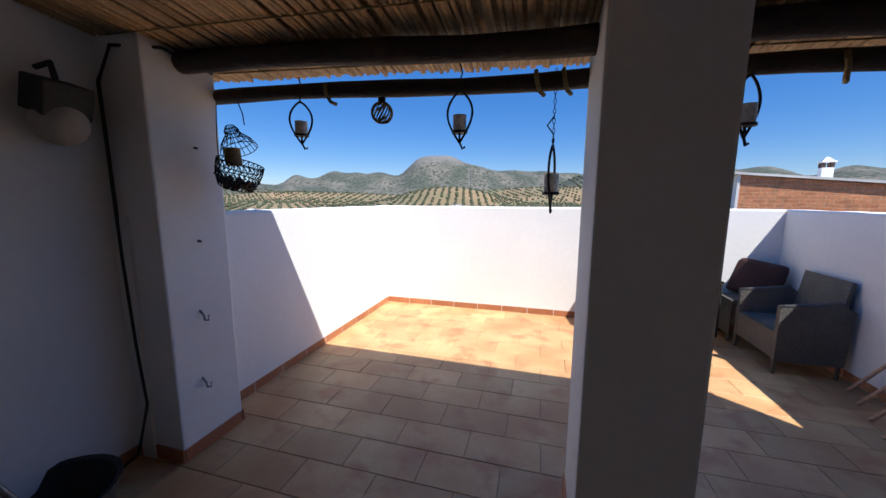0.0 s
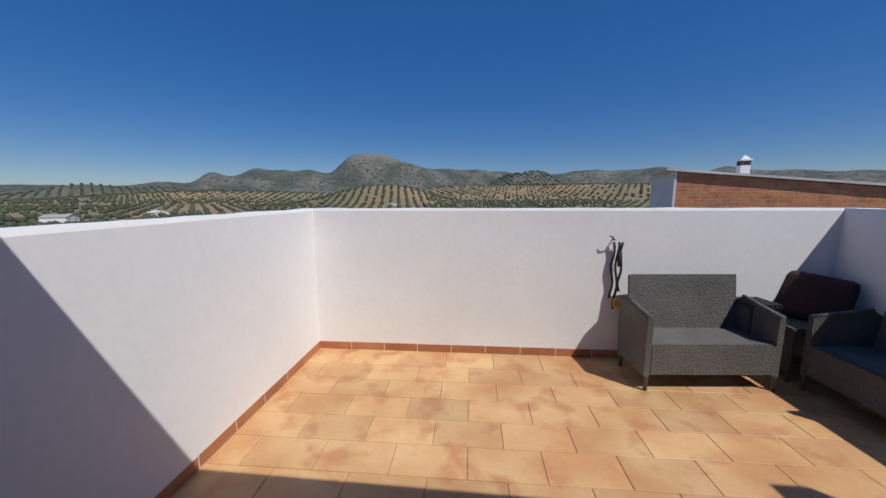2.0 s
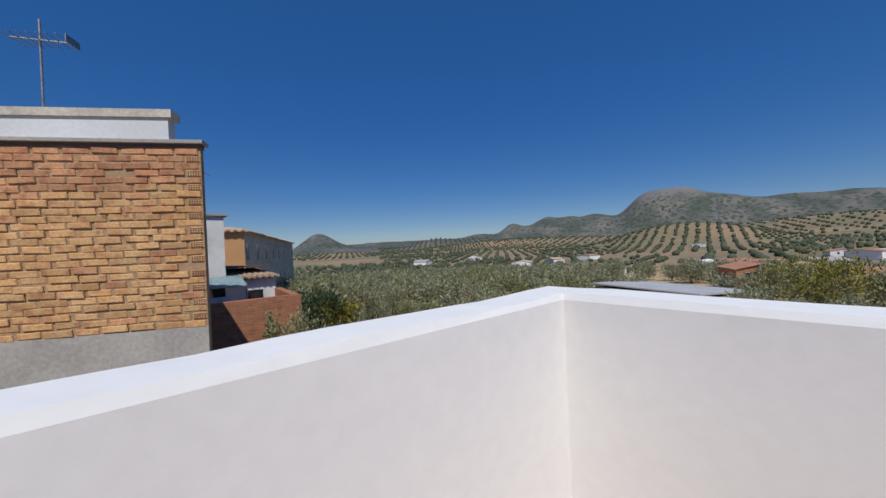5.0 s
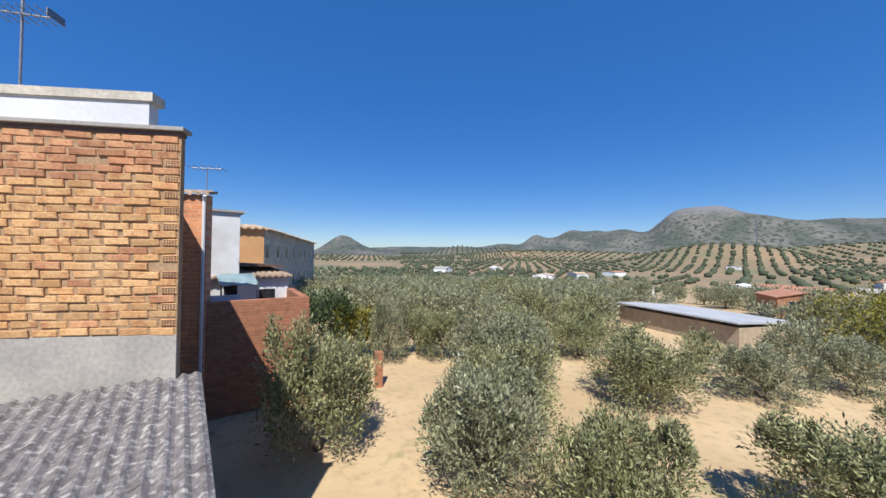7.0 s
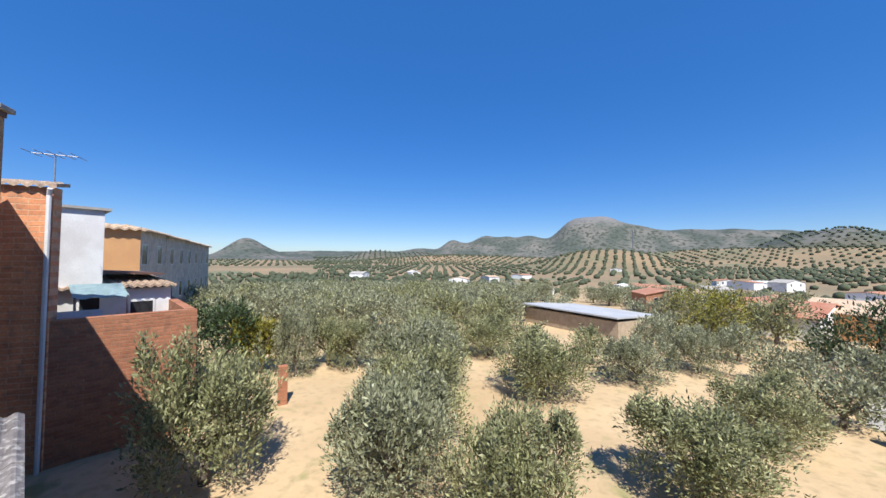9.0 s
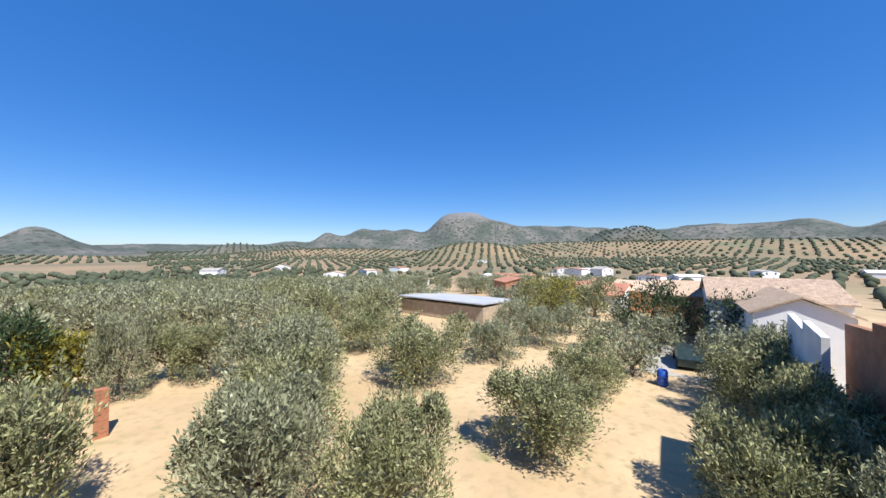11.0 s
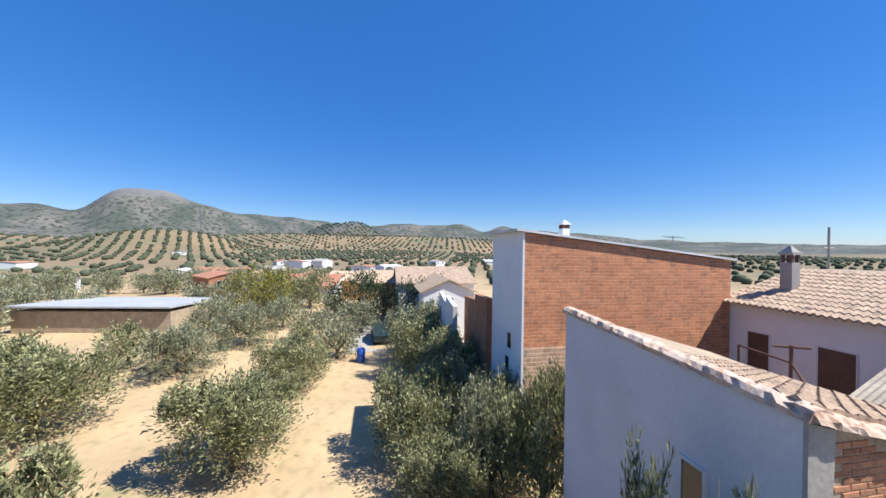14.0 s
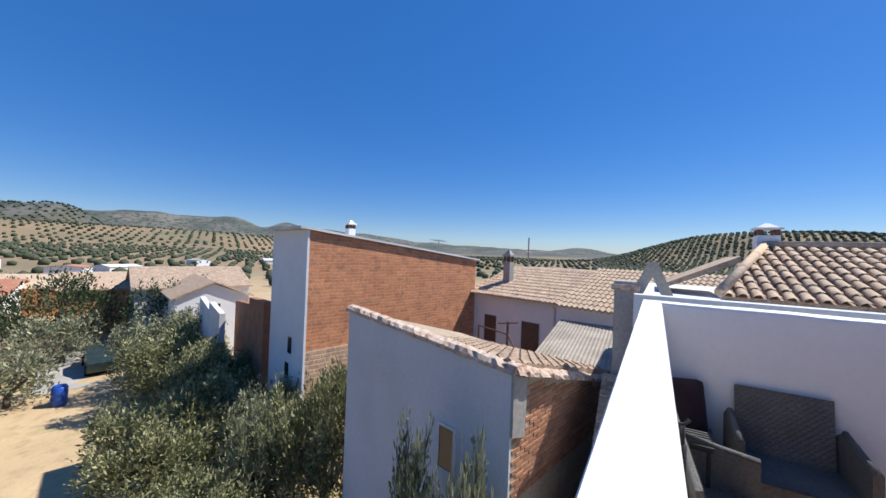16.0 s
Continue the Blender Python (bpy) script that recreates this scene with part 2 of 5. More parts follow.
def heading(az):
    """The unit way in plan at so many degrees to the left of y."""
    return Vector((-math.sin(radians(az)), math.cos(radians(az)), 0))


H, THICK, RIGHT = 1.42, 0.14, 4.72
GROUND = -6.5

# ---- the terrace ----
def setting(name, bm, mat, label, category, smooth=False):
    return tagged(part(name, bm, mat, smooth=smooth), label, category, kind="structure")


def parapet(x0, x1, y0, y1):
    """A plastered wall with a slightly uneven, rounded top."""
    bm = bmesh.new()
    nx, ny = max(1, int((x1 - x0) / 0.12)), max(1, int((y1 - y0) / 0.12))
    bmesh.ops.create_grid(bm, x_segments=nx, y_segments=ny, size=0.5, matrix=Matrix.LocRotScale(((x0 + x1) / 2, (y0 + y1) / 2, H), None, (x1 - x0, y1 - y0, 1)))
    for v in bm.verts:
        v.co.z += 0.008 * noise.noise(v.co * 2.1) + 0.004 * noise.noise(v.co * 9)
    rim = [e for e in bm.edges if e.is_boundary]
    out = bmesh.ops.extrude_edge_only(bm, edges=rim)["geom"]
    low = [v for v in out if isinstance(v, bmesh.types.BMVert)]
    for v in low:
        v.co.z = H - 0.02
        v.co.x += 0.008 * (1 if v.co.x > (x0 + x1) / 2 else -1) * (abs(v.co.x - x0) < 1e-4 or abs(v.co.x - x1) < 1e-4)
        v.co.y += 0.008 * (1 if v.co.y > (y0 + y1) / 2 else -1) * (abs(v.co.y - y0) < 1e-4 or abs(v.co.y - y1) < 1e-4)
    out = bmesh.ops.extrude_edge_only(bm, edges=[e for e in bm.edges if e.is_boundary])["geom"]
    for v in out:
        if isinstance(v, bmesh.types.BMVert):
            v.co.z = -0.3
    bmesh.ops.recalc_face_normals(bm, faces=bm.faces)
    return bm


setting("wall_north", parapet(-THICK, RIGHT + 0.2, 0.0, THICK), WHITE, "white plastered terrace parapet with uneven rounded top", "wall")
setting("wall_west", parapet(-THICK, 0.0, -3.3, -0.001), WHITE, "white plastered side parapet beside the terrace floor", "wall")
setting("wall_east", parapet(RIGHT, RIGHT + 0.2, -6.7, -0.001), WHITE, "white plastered terrace wall in shade", "wall")
setting("wall_inner", box(-0.4, -0.1, -6.7, -3.0, -0.3, 3.0), WHITE, "white plastered inner wall under the pergola", "wall")
setting("wall_south", box(-0.4, RIGHT + 0.2, -7.0, -6.7, -0.3, 2.9), WHITE, "white plastered house wall behind the terrace", "wall")
setting("pier", box(-0.2, 0.21, -3.29, -2.88, -0.1, 2.36, 0.012), WHITE, "white plastered pier at the end of the parapet", "pier")
setting("pillar", box(2.31, 2.73, -3.28, -2.87, -0.1, 2.32, 0.014), WHITE, "square white plastered pillar holding the pergola", "pillar")
# unseen upper wall, added to stop sun slanting in under the pergola
setting("wall_east_upper", box(RIGHT + 0.004, RIGHT + 0.196, -6.7, -2.75, 1.3, 2.75, 0.01), WHITE, "unseen white wall added to keep sun off the pergola floor", "wall")
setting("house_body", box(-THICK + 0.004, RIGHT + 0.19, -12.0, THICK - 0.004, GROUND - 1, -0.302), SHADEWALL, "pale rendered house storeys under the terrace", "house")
setting("floor_bed", box(-0.1, RIGHT, -6.7, 0.0, -0.3, -0.006), GROUT, "sandy grout between the terrace tiles", "floor")

# sloping cane roof of the pergola with its logs
def log(name, a, b, r, label):
    a, b = Vector(a), Vector(b)
    n = 14
    pts = [a.lerp(b, i / n) + Vector((0, 0.008 * math.sin(i * 1.3), 0.012 * math.sin(i * 0.9))) for i in range(n + 1)]
    ob = part(name, tube(bmesh.new(), pts, r, 14, radii=[r * (1 + 0.06 * math.sin(i * 2.1)) for i in range(n + 1)]), LOG, smooth=True)
    return tagged(ob, label, "beam")


log("pergola_beam", (0.1, -3.08, 2.245), (RIGHT + 0.1, -3.08, 2.02), 0.055, "thick dark-stained round log resting on the pillars")
log("pergola_pole", (0.02, -2.86, 2.125), (RIGHT + 0.1, -2.86, 2.0), 0.042, "thin dark wooden pole hung along the pergola edge")
canes = empty("cane_roof", pose(0, 0, 0), "dry brown cane matting laid over the pergola", "roof")
def cane_mesh():
    bm = bmesh.new()
    tube(bm, [(0, 0, 0), (0.003, 1.3, 0.004), (-0.003, 2.6, -0.004), (0, 3.98, 0)], 0.011, 6)
    return mesh_of("cane", bm, CANE, True)
rng = random.Random(5)
cane = cane_mesh()
for i in range(222):
    ob = new("cane", cane)
    ob.parent = canes
    y0 = -6.68 + rng.uniform(-0.015, 0.02)
    ob.matrix_basis = pose(-0.1 + i * 0.0222 + rng.uniform(-0.003, 0.003), y0, 2.672 - i * 0.001 + rng.uniform(-0.006, 0.006), -5.65, 0, rng.uniform(-0.35, 0.35))
bm = bmesh.new()
for y in (-6.0, -5.3, -4.6, -3.9, -3.3, -2.85):
    tube(bm, [(0, y, 2.665 - (y + 6.68) * 0.0989 - 0.014), (RIGHT, y, 2.665 - 0.212 - (y + 6.68) * 0.0989 - 0.014)], 0.004, 5)
part("binding_wire", bm, ROPE, canes)
# added sheet above the canes: stops sun in the gaps, straightens the shadow edge
bm = box(-0.09, RIGHT + 0.05, 0, 4.03, 0.012, 0.03)
part("backing_sheet", bm, CANE, canes, "brown sheet added over the canes to block sun", at=pose(0, -6.68, 2.682, -5.65, 2.58))

# ---- wicker seats ----
def weave(bm, origin, u, v, nu, nv, depth):
    """A panel of basket weave: a fine grid pushed in and out in turn, with a flat back."""
    o, u, v = Vector(origin), Vector(u), Vector(v)
    w = u.cross(v).normalized() * depth
    g = [[bm.verts.new(o + u * (i / nu) + v * (j / nv) + w * (0.5 if (i + j) % 2 else -0.5)) for i in range(nu + 1)] for j in range(nv + 1)]
    for j in range(nv):
        for i in range(nu):
            bm.faces.new((g[j][i], g[j][i + 1], g[j + 1][i + 1], g[j + 1][i]))


def seat(name, m, w, label, group, deep=1.0):
    """A wicker armchair of width w; front towards -y, back at y = 0.72."""
    top = empty(name, m @ Matrix.Diagonal((1, deep, 1, 1)), label, "armchair", group)
    def panel(pname, x0, x1, y0, y1, z0, z1, axis):
        bm = box(x0, x1, y0, y1, z0, z1, 0.012)
        e = 0.002
        if axis == "y":
            weave(bm, (x0, y0 - e, z0), (x1 - x0, 0, 0), (0, 0, z1 - z0), int((x1 - x0) / 0.02), int((z1 - z0) / 0.02), 0.004)
        elif axis == "z":
            weave(bm, (x0, y0, z1 + e), (x1 - x0, 0, 0), (0, y1 - y0, 0), int((x1 - x0) / 0.02), int((y1 - y0) / 0.02), 0.004)
        else:
            for xx, s in ((x0 - e, 1), (x1 + e, -1)):
                weave(bm, (xx, y0, z0), (0, y1 - y0, 0), (0, 0, z1 - z0), int((y1 - y0) / 0.02), int((z1 - z0) / 0.02), 0.004)
        return part(pname, bm, WICKER, top)
    panel("seat", 0.05, w - 0.05, 0.02, 0.66, 0.27, 0.38, "z")
    panel("front_panel", 0.05, w - 0.05, 0.0, 0.018, 0.14, 0.375, "y")
    b = panel("backrest", 0.06, w - 0.06, 0.0, 0.05, 0.0, 0.50, "y")
    b.matrix_basis = pose(0, 0.60, 0.36, -12)
    for x in (0.0, w - 0.05):
        poly = [(0.0, 0.12), (0.70, 0.12), (0.74, 0.60), (0.60, 0.66), (0.3, 0.625), (0.0, 0.60)]
        a = part("armrest", prism(poly, 0.045), WICKER, top, at=Matrix.Translation((x + 0.045, 0, 0)) @ pose(0, 0, 0, 0, 0, 90))
        part("arm_rail", tube(bmesh.new(), [(0.0, 0.022, 0.603), (0.3, 0.022, 0.63), (0.6, 0.022, 0.665)], 0.02, 8), WICKER, a, smooth=True)
    for x in (0.025, w - 0.025):
        for y in (0.02, 0.66):
            part("leg", tube(bmesh.new(), [(x, y, 0.0), (x, y, 0.60 if y < 0.1 else 0.3)], 0.018, 8), WICKER, top, "dark metal leg wrapped in wicker", smooth=True)
    return top


seat("wicker_armchair", pose(2.90, -0.585, 0, 0, 0, 4), 1.05, "wide grey woven wicker armchair against the parapet", "terrace seats", 0.62)
seat("wicker_armchair", pose(4.16, -0.44, 0, 0, 0, -90), 0.66, "grey woven wicker armchair against the shaded wall", "terrace seats", 0.70)

# corner table with the leaning cushion
stand = empty("corner_table", pose(4.14, -0.36, 0), "dark woven wicker table in the terrace corner", "table")
bm = box(0, 0.5, 0, 0.32, 0.40, 0.46, 0.01)
weave(bm, (0, 0, 0.462), (0.5, 0, 0), (0, 0.32, 0), 25, 16, 0.004)
part("tabletop", bm, WICKER, stand)
bm = box(0.01, 0.03, 0.01, 0.31, 0.08, 0.40)
weave(bm, (0.008, 0.01, 0.08), (0, 0.3, 0), (0, 0, 0.32), 15, 16, 0.004)
part("side_panel", bm, WICKER, stand)
for x in (0.02, 0.48):
    for y in (0.02, 0.30):
        part("leg", tube(bmesh.new(), [(x, y, 0), (x, y, 0.40)], 0.016, 8), WICKER, stand)
bm = box(-0.24, 0.24, -0.06, 0.06, -0.20, 0.20, 0.05)
for v in bm.verts:
    v.co.y *= 1 - 0.5 * (max(abs(v.co.x) / 0.24, abs(v.co.z) / 0.20) ** 3)
pillow = tagged(part("cushion", bm, CUSHION, smooth=True), "dark red cloth cushion leaning on the corner table", "cushion")
pillow.matrix_basis = pose(4.45, -0.13, 0.665, -14, 6, -48)

# small slatted tray behind the seats
tray = empty("slatted_tray", pose(3.98, -0.16, 0, 0, 0, 3), "black slatted plastic side table in the corner", "side table")
part("tabletop", box(-0.12, 0.12, -0.12, 0.12, 0.60, 0.62, 0.005), BLACKP, tray)
for k in range(7):
    part("slat", box(-0.12 + k * 0.036, -0.10 + k * 0.036, -0.125, 0.125, 0.622, 0.635), BLACKP, tray)
for x in (-0.1, 0.1):
    for y in (-0.1, 0.1):
        part("leg", tube(bmesh.new(), [(x, y, 0), (x, y, 0.60)], 0.014, 8), BLACKP, tray)

# ---- things hung on the walls and the pole ----
straps = empty("hanging_straps", pose(2.82, -0.03, 1.12), "black webbing straps hung from a hook on the parapet", "strap")
for k, (dx, l) in enumerate(((0.0, 0.52), (0.035, 0.62), (0.06, 0.45))):
    bm = bmesh.new()
    pts = [(dx + 0.012 * math.sin(i * 0.9 + k), -0.012 - 0.01 * k, -l * i / 12) for i in range(13)]
    tube(bm, pts, 0.011, 6)
    part("strap", bm, STRAP, straps, smooth=True)
part("hook", tube(bmesh.new(), [(0, 0.03, 0.02), (0.0, -0.03, 0.02), (-0.03, -0.05, 0.05), (-0.05, -0.04, 0.06)], 0.006, 6), IRON, straps)
part("buckle", box(0.02, 0.075, -0.045, -0.012, -0.60, -0.52, 0.01), YELLOW, straps, "yellow plastic buckle")
part("grip", tube(bmesh.new(), [(0.05, -0.03, -0.08), (0.06, -0.03, -0.22)], 0.02, 10), STRAP, straps, smooth=True)


def lantern(m, h, label, turn=0.0):
    """A leaf-shaped iron candle holder with one candle; its hook at the top is the origin."""
    top = empty("hanging_lantern", m @ pose(0, 0, 0, 0, 0, turn), label, "lantern", "hanging candle lanterns")
    w = h * 0.23
    for s in (-1, 1):
        pts = [(s * w * math.sin(math.pi * (i / 14) ** 0.8), 0, -h * i / 14 * 0.86) for i in range(15)]
        part("band", tube(bmesh.new(), pts, 0.006, 6), IRON, top, smooth=True)
    part("cup", tube(bmesh.new(), [(0, 0, -h * 0.70), (0, 0, -h * 0.66)], 0.04, 14), IRON, top)
    part("candle", tube(bmesh.new(), [(0, 0, -h * 0.66), (0, 0, -h * 0.40)], 0.034, 16), WAX, top, "white wax candle", smooth=False)
    part("tip", tube(bmesh.new(), [(0, 0, -h * 0.70), (0, 0, -h * 0.84), (0.015, 0, -h * 0.96), (0.03, 0, -h * 0.93)], 0.006, 6), IRON, top)
    part("hook", tube(bmesh.new(), [(0, 0, -0.01), (0, 0, 0.05), (0, 0.03, 0.09), (0, 0.0, 0.13)], 0.004, 6), IRON, top)
    return top


lantern(pose(0.80, -2.88, 2.055), 0.27, "black iron leaf-shaped lantern with a white candle", 20)
lantern(pose(1.72, -2.88, 2.045), 0.29, "black iron leaf-shaped lantern with a white candle", -10)
lantern(pose(2.92, -2.88, 2.02), 0.29, "black iron leaf-shaped lantern beside the white pillar", 30)
low = lantern(pose(2.17, -2.88, 1.77), 0.33, "black iron lantern hung low on a long chain", 78)
bm = bmesh.new()
for i in range(15):
    tube(bm, [Vector(p) + Vector((0, 0, 0.02 + 0.022 * i)) for p in ([(0.006 * math.cos(a), 0.0, 0.013 * math.sin(a)) if i % 2 else (0, 0.006 * math.cos(a), 0.013 * math.sin(a)) for a in (k * math.pi / 4 for k in range(9))])], 0.0018, 4, False)
part("chain", bm, IRON, low)

globe = empty("woven_globe", pose(1.30, -2.88, 1.965), "small woven rope ball lamp hanging from the pole", "lamp")
bm = bmesh.new()
for k in range(9):
    a = math.pi * k / 9
    tube(bm, [Matrix.Rotation(a, 3, "Z") @ Matrix.Rotation(0.5, 3, "X") @ Vector((0.055 * math.cos(t), 0, 0.055 * math.sin(t))) for t in (2 * math.pi * i / 20 for i in range(21))], 0.004, 5, False)
part("shade", bm, ROPE, globe)
part("cap", tube(bmesh.new(), [(0, 0, 0.045), (0, 0, 0.075)], 0.02, 10), IRON, globe)
part("cord", tube(bmesh.new(), [(0, 0, 0.075), (0, 0, 0.14)], 0.003, 5), IRON, globe)
for i, x in enumerate((0.98, 2.08, 2.2, 3.2)):
    peg = part("rope_knot", tube(bmesh.new(), [(0, -0.045, 0.04), (0.008, -0.052, -0.015), (0.02, -0.03, -0.05), (0.04, 0.0, -0.06)], 0.010, 8), ROPE, smooth=True)
    tagged(peg, "frayed rope end tied round the pergola pole", "rope")
    peg.matrix_basis = pose(x, -2.86, 2.115 - 0.026 * x)

# birdcage planter: an open wire dome over a wire basket
cage = empty("wire_basket", pose(0.41, -2.98, 1.58) @ Matrix.Scale(0.78, 4), "black wire cage basket hanging open on the pier", "basket")
def wire_ring(bm, r, m, w=0.003):
    tube(bm, [m @ Vector(p) for p in ring(r, 28)], w, 5, False)
tilt = Matrix.Rotation(radians(20), 4, "Y")
bm = bmesh.new()
for r, z in ((0.115, 0.0), (0.15, 0.07), (0.155, 0.15), (0.15, 0.19)):
    wire_ring(bm, r, tilt @ Matrix.Translation((0, 0, z)), 0.004)
for k in range(26):
    a = 2 * math.pi * k / 26
    for s in (-1, 1):
        pts = []
        for i in range(9):
            z = 0.19 * i / 8
            r = 0.115 + 0.04 * math.sin(min(1, z / 0.15) * math.pi / 2)
            b = a + s * 0.35 * i / 8 + 0.08 * math.sin(i * 2.2)
            pts.append(tilt @ Vector((r * math.cos(b), r * math.sin(b), z)))
        part("wire", tube(bmesh.new(), pts, 0.0035, 4, False), IRON, cage)
part("bowl", bm, IRON, cage)
bm = bmesh.new()
for i in range(60):
    p = tilt @ Vector((random.uniform(-0.09, 0.09), random.uniform(-0.09, 0.09), random.uniform(0.0, 0.05)))
    bmesh.ops.create_icosphere(bm, subdivisions=1, radius=random.uniform(0.012, 0.028), matrix=Matrix.Translation(p))
tagged(part("dry_filling", bm, DOORBROWN, cage, "dry brown petals"), kind="stuff")
bm = bmesh.new()
lid = Matrix.Translation((0.06, 0, 0.27)) @ Matrix.Rotation(radians(-24), 4, "Y")
prof = [(0.125, 0.0), (0.105, 0.05), (0.075, 0.09), (0.05, 0.12), (0.048, 0.15), (0.03, 0.18)]
for r, z in prof[::1]:
    wire_ring(bm, r, lid @ Matrix.Translation((0, 0, z)))
for k in range(18):
    a = 2 * math.pi * k / 18
    part("dome_wire", tube(bmesh.new(), [lid @ Vector((r * math.cos(a), r * math.sin(a), z)) for r, z in prof], 0.0028, 4, False), IRON, cage)
part("dome", bm, IRON, cage)
bm = bmesh.new()
tube(bm, [(0.0, 0, 0.16), (-0.01, 0, 0.28)], 0.055, 14)
part("wooden_disc", bm, ROPE, cage, "round straw-coloured plug")
part("hanger", tube(bmesh.new(), [(0.12, 0, 0.44), (0.11, 0, 0.52), (0.06, 0.02, 0.60), (0.0, 0.05, 0.62)], 0.004, 6), IRON, cage)
part("side_rod", tube(bmesh.new(), [(-0.14, 0, 0.1), (-0.14, 0, 0.35), (-0.12, 0, 0.6)], 0.004, 6), IRON, cage)

for z in (0.42, 0.83):
    hk = part("coat_hook", tube(bmesh.new(), [(0, 0, 0.03), (0.03, 0, 0.0), (0.035, 0, -0.03), (0.05, 0.01, -0.03), (0.055, 0.01, 0.0)], 0.006, 8), STEEL, smooth=True)
    tagged(hk, "small metal coat hook screwed to the pier", "hook")
    hk.matrix_basis = pose(0.205, -3.16 + 0.06 * z, z)
for z, y in ((1.27, -3.08), (1.80, -3.05)):
    hk = part("wall_plug", tube(bmesh.new(), [(0, 0, 0), (0.025, 0, -0.004)], 0.007, 8), IRON)
    tagged(hk, "small dark screw standing out of the white pier", "screw")
    hk.matrix_basis = pose(0.205, y, z)

cable = part("power_cable", tube(bmesh.new(), [(0.33, -3.0, 2.2), (0.24, -3.2, 2.27), (0.05, -3.31, 2.26), (-0.06, -3.31, 2.1), (-0.05, -3.31, 1.2), (-0.03, -3.31, 0.7), (0.0, -3.31, 0.35), (-0.04, -3.36, 0.06), (-0.08, -3.42, 0.012), (-0.05, -3.7, 0.012)], 0.009, 6), BLACKP, smooth=True)
tagged(cable, "black power cable running down the pier corner", "cable")

spot = empty("wall_floodlight", pose(-0.1, -3.52, 2.02), "black floodlight with a round glass shade on the wall", "lamp")
part("arm", tube(bmesh.new(), [(0.0, 0, 0.08), (0.10, 0, 0.09), (0.12, 0, 0.02)], 0.012, 8), BLACKP, spot)
part("housing", box(0.05, 0.21, -0.09, 0.09, -0.10, 0.05, 0.01), BLACKP, spot, at=pose(0, 0, 0, 0, 18))
bm = bmesh.new()
bmesh.ops.create_uvsphere(bm, u_segments=20, v_segments=12, radius=0.10, matrix=Matrix.Translation((0.11, 0, -0.17)))
part("globe", bm, CEMENT, spot, "dusty round glass globe", smooth=True)

tub = empty("rubber_tub", pose(0.10, -3.80, 0) @ Matrix.Diagonal((1.25, 1.25, 1.0, 1)), "black flexible rubber tub on the tiled floor", "tub")
bm = bmesh.new()
for i, (r0, z0, r1, z1) in enumerate(((0.15, 0.0, 0.19, 0.22), (0.19, 0.22, 0.20, 0.23), (0.20, 0.23, 0.18, 0.222), (0.18, 0.222, 0.14, 0.02))):
    a, b = [bm.verts.new(p) for p in ring(r0, 24, z0)[:-1]], [bm.verts.new(p) for p in ring(r1, 24, z1)[:-1]]
    for k in range(24):
        bm.faces.new((a[k], a[(k + 1) % 24], b[(k + 1) % 24], b[k]))
    if i == 3 or i == 0:
        bm.faces.new(b if i == 3 else a)
part("body", bm, BLACKP, tub, smooth=True)
part("handle", tube(bmesh.new(), [(-0.2, -0.06, 0.2), (-0.27, 0, 0.21), (-0.2, 0.06, 0.2)], 0.012, 8), BLACKP, tub, smooth=True)
stick = part("broom_stick", tube(bmesh.new(), [(0.14, -3.80, 0.03), (0.0, -4.0, 0.62)], 0.014, 10), STEEL, smooth=True)
tagged(stick, "grey metal broom stick standing in the tub", "broom")

rack = empty("folding_rack", pose(0, 0, 0), "pale wooden folding drying rack leaning on the wall", "rack")
for k in range(5):
    x, y = 4.58 - 0.085 * k, -1.26 - 0.22 * k
    part("bar", tube(bmesh.new(), [(x, y, 0.0), (x + 0.08, y - 0.5, 0.75)], 0.013, 8), PALEWOOD, rack, smooth=True)
part("rail", tube(bmesh.new(), [(4.65, -1.72, 0.70), (4.31, -2.60, 0.70)], 0.013, 8), PALEWOOD, rack)

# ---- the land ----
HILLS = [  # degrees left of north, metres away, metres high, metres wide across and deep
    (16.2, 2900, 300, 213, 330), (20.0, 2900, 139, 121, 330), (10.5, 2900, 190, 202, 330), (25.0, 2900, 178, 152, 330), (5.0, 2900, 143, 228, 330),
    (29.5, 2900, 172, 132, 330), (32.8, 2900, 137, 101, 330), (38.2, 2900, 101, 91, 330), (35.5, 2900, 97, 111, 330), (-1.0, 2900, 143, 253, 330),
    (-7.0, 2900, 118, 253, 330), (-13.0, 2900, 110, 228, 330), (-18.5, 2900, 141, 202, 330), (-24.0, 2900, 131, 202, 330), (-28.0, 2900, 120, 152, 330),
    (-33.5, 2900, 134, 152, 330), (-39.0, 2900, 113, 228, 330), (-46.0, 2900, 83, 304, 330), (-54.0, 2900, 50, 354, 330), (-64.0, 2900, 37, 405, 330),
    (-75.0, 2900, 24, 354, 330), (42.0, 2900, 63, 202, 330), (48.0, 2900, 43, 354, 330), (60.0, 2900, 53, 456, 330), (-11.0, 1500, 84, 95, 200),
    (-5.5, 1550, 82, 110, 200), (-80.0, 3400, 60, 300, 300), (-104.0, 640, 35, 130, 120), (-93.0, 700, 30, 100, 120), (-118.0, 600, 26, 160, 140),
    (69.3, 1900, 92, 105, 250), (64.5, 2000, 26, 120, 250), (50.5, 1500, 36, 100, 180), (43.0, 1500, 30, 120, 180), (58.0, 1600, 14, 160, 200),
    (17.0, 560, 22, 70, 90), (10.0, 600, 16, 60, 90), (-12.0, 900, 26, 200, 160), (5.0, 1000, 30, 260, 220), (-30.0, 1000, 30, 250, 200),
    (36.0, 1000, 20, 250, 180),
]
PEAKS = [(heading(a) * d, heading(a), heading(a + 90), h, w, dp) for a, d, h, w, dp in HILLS]


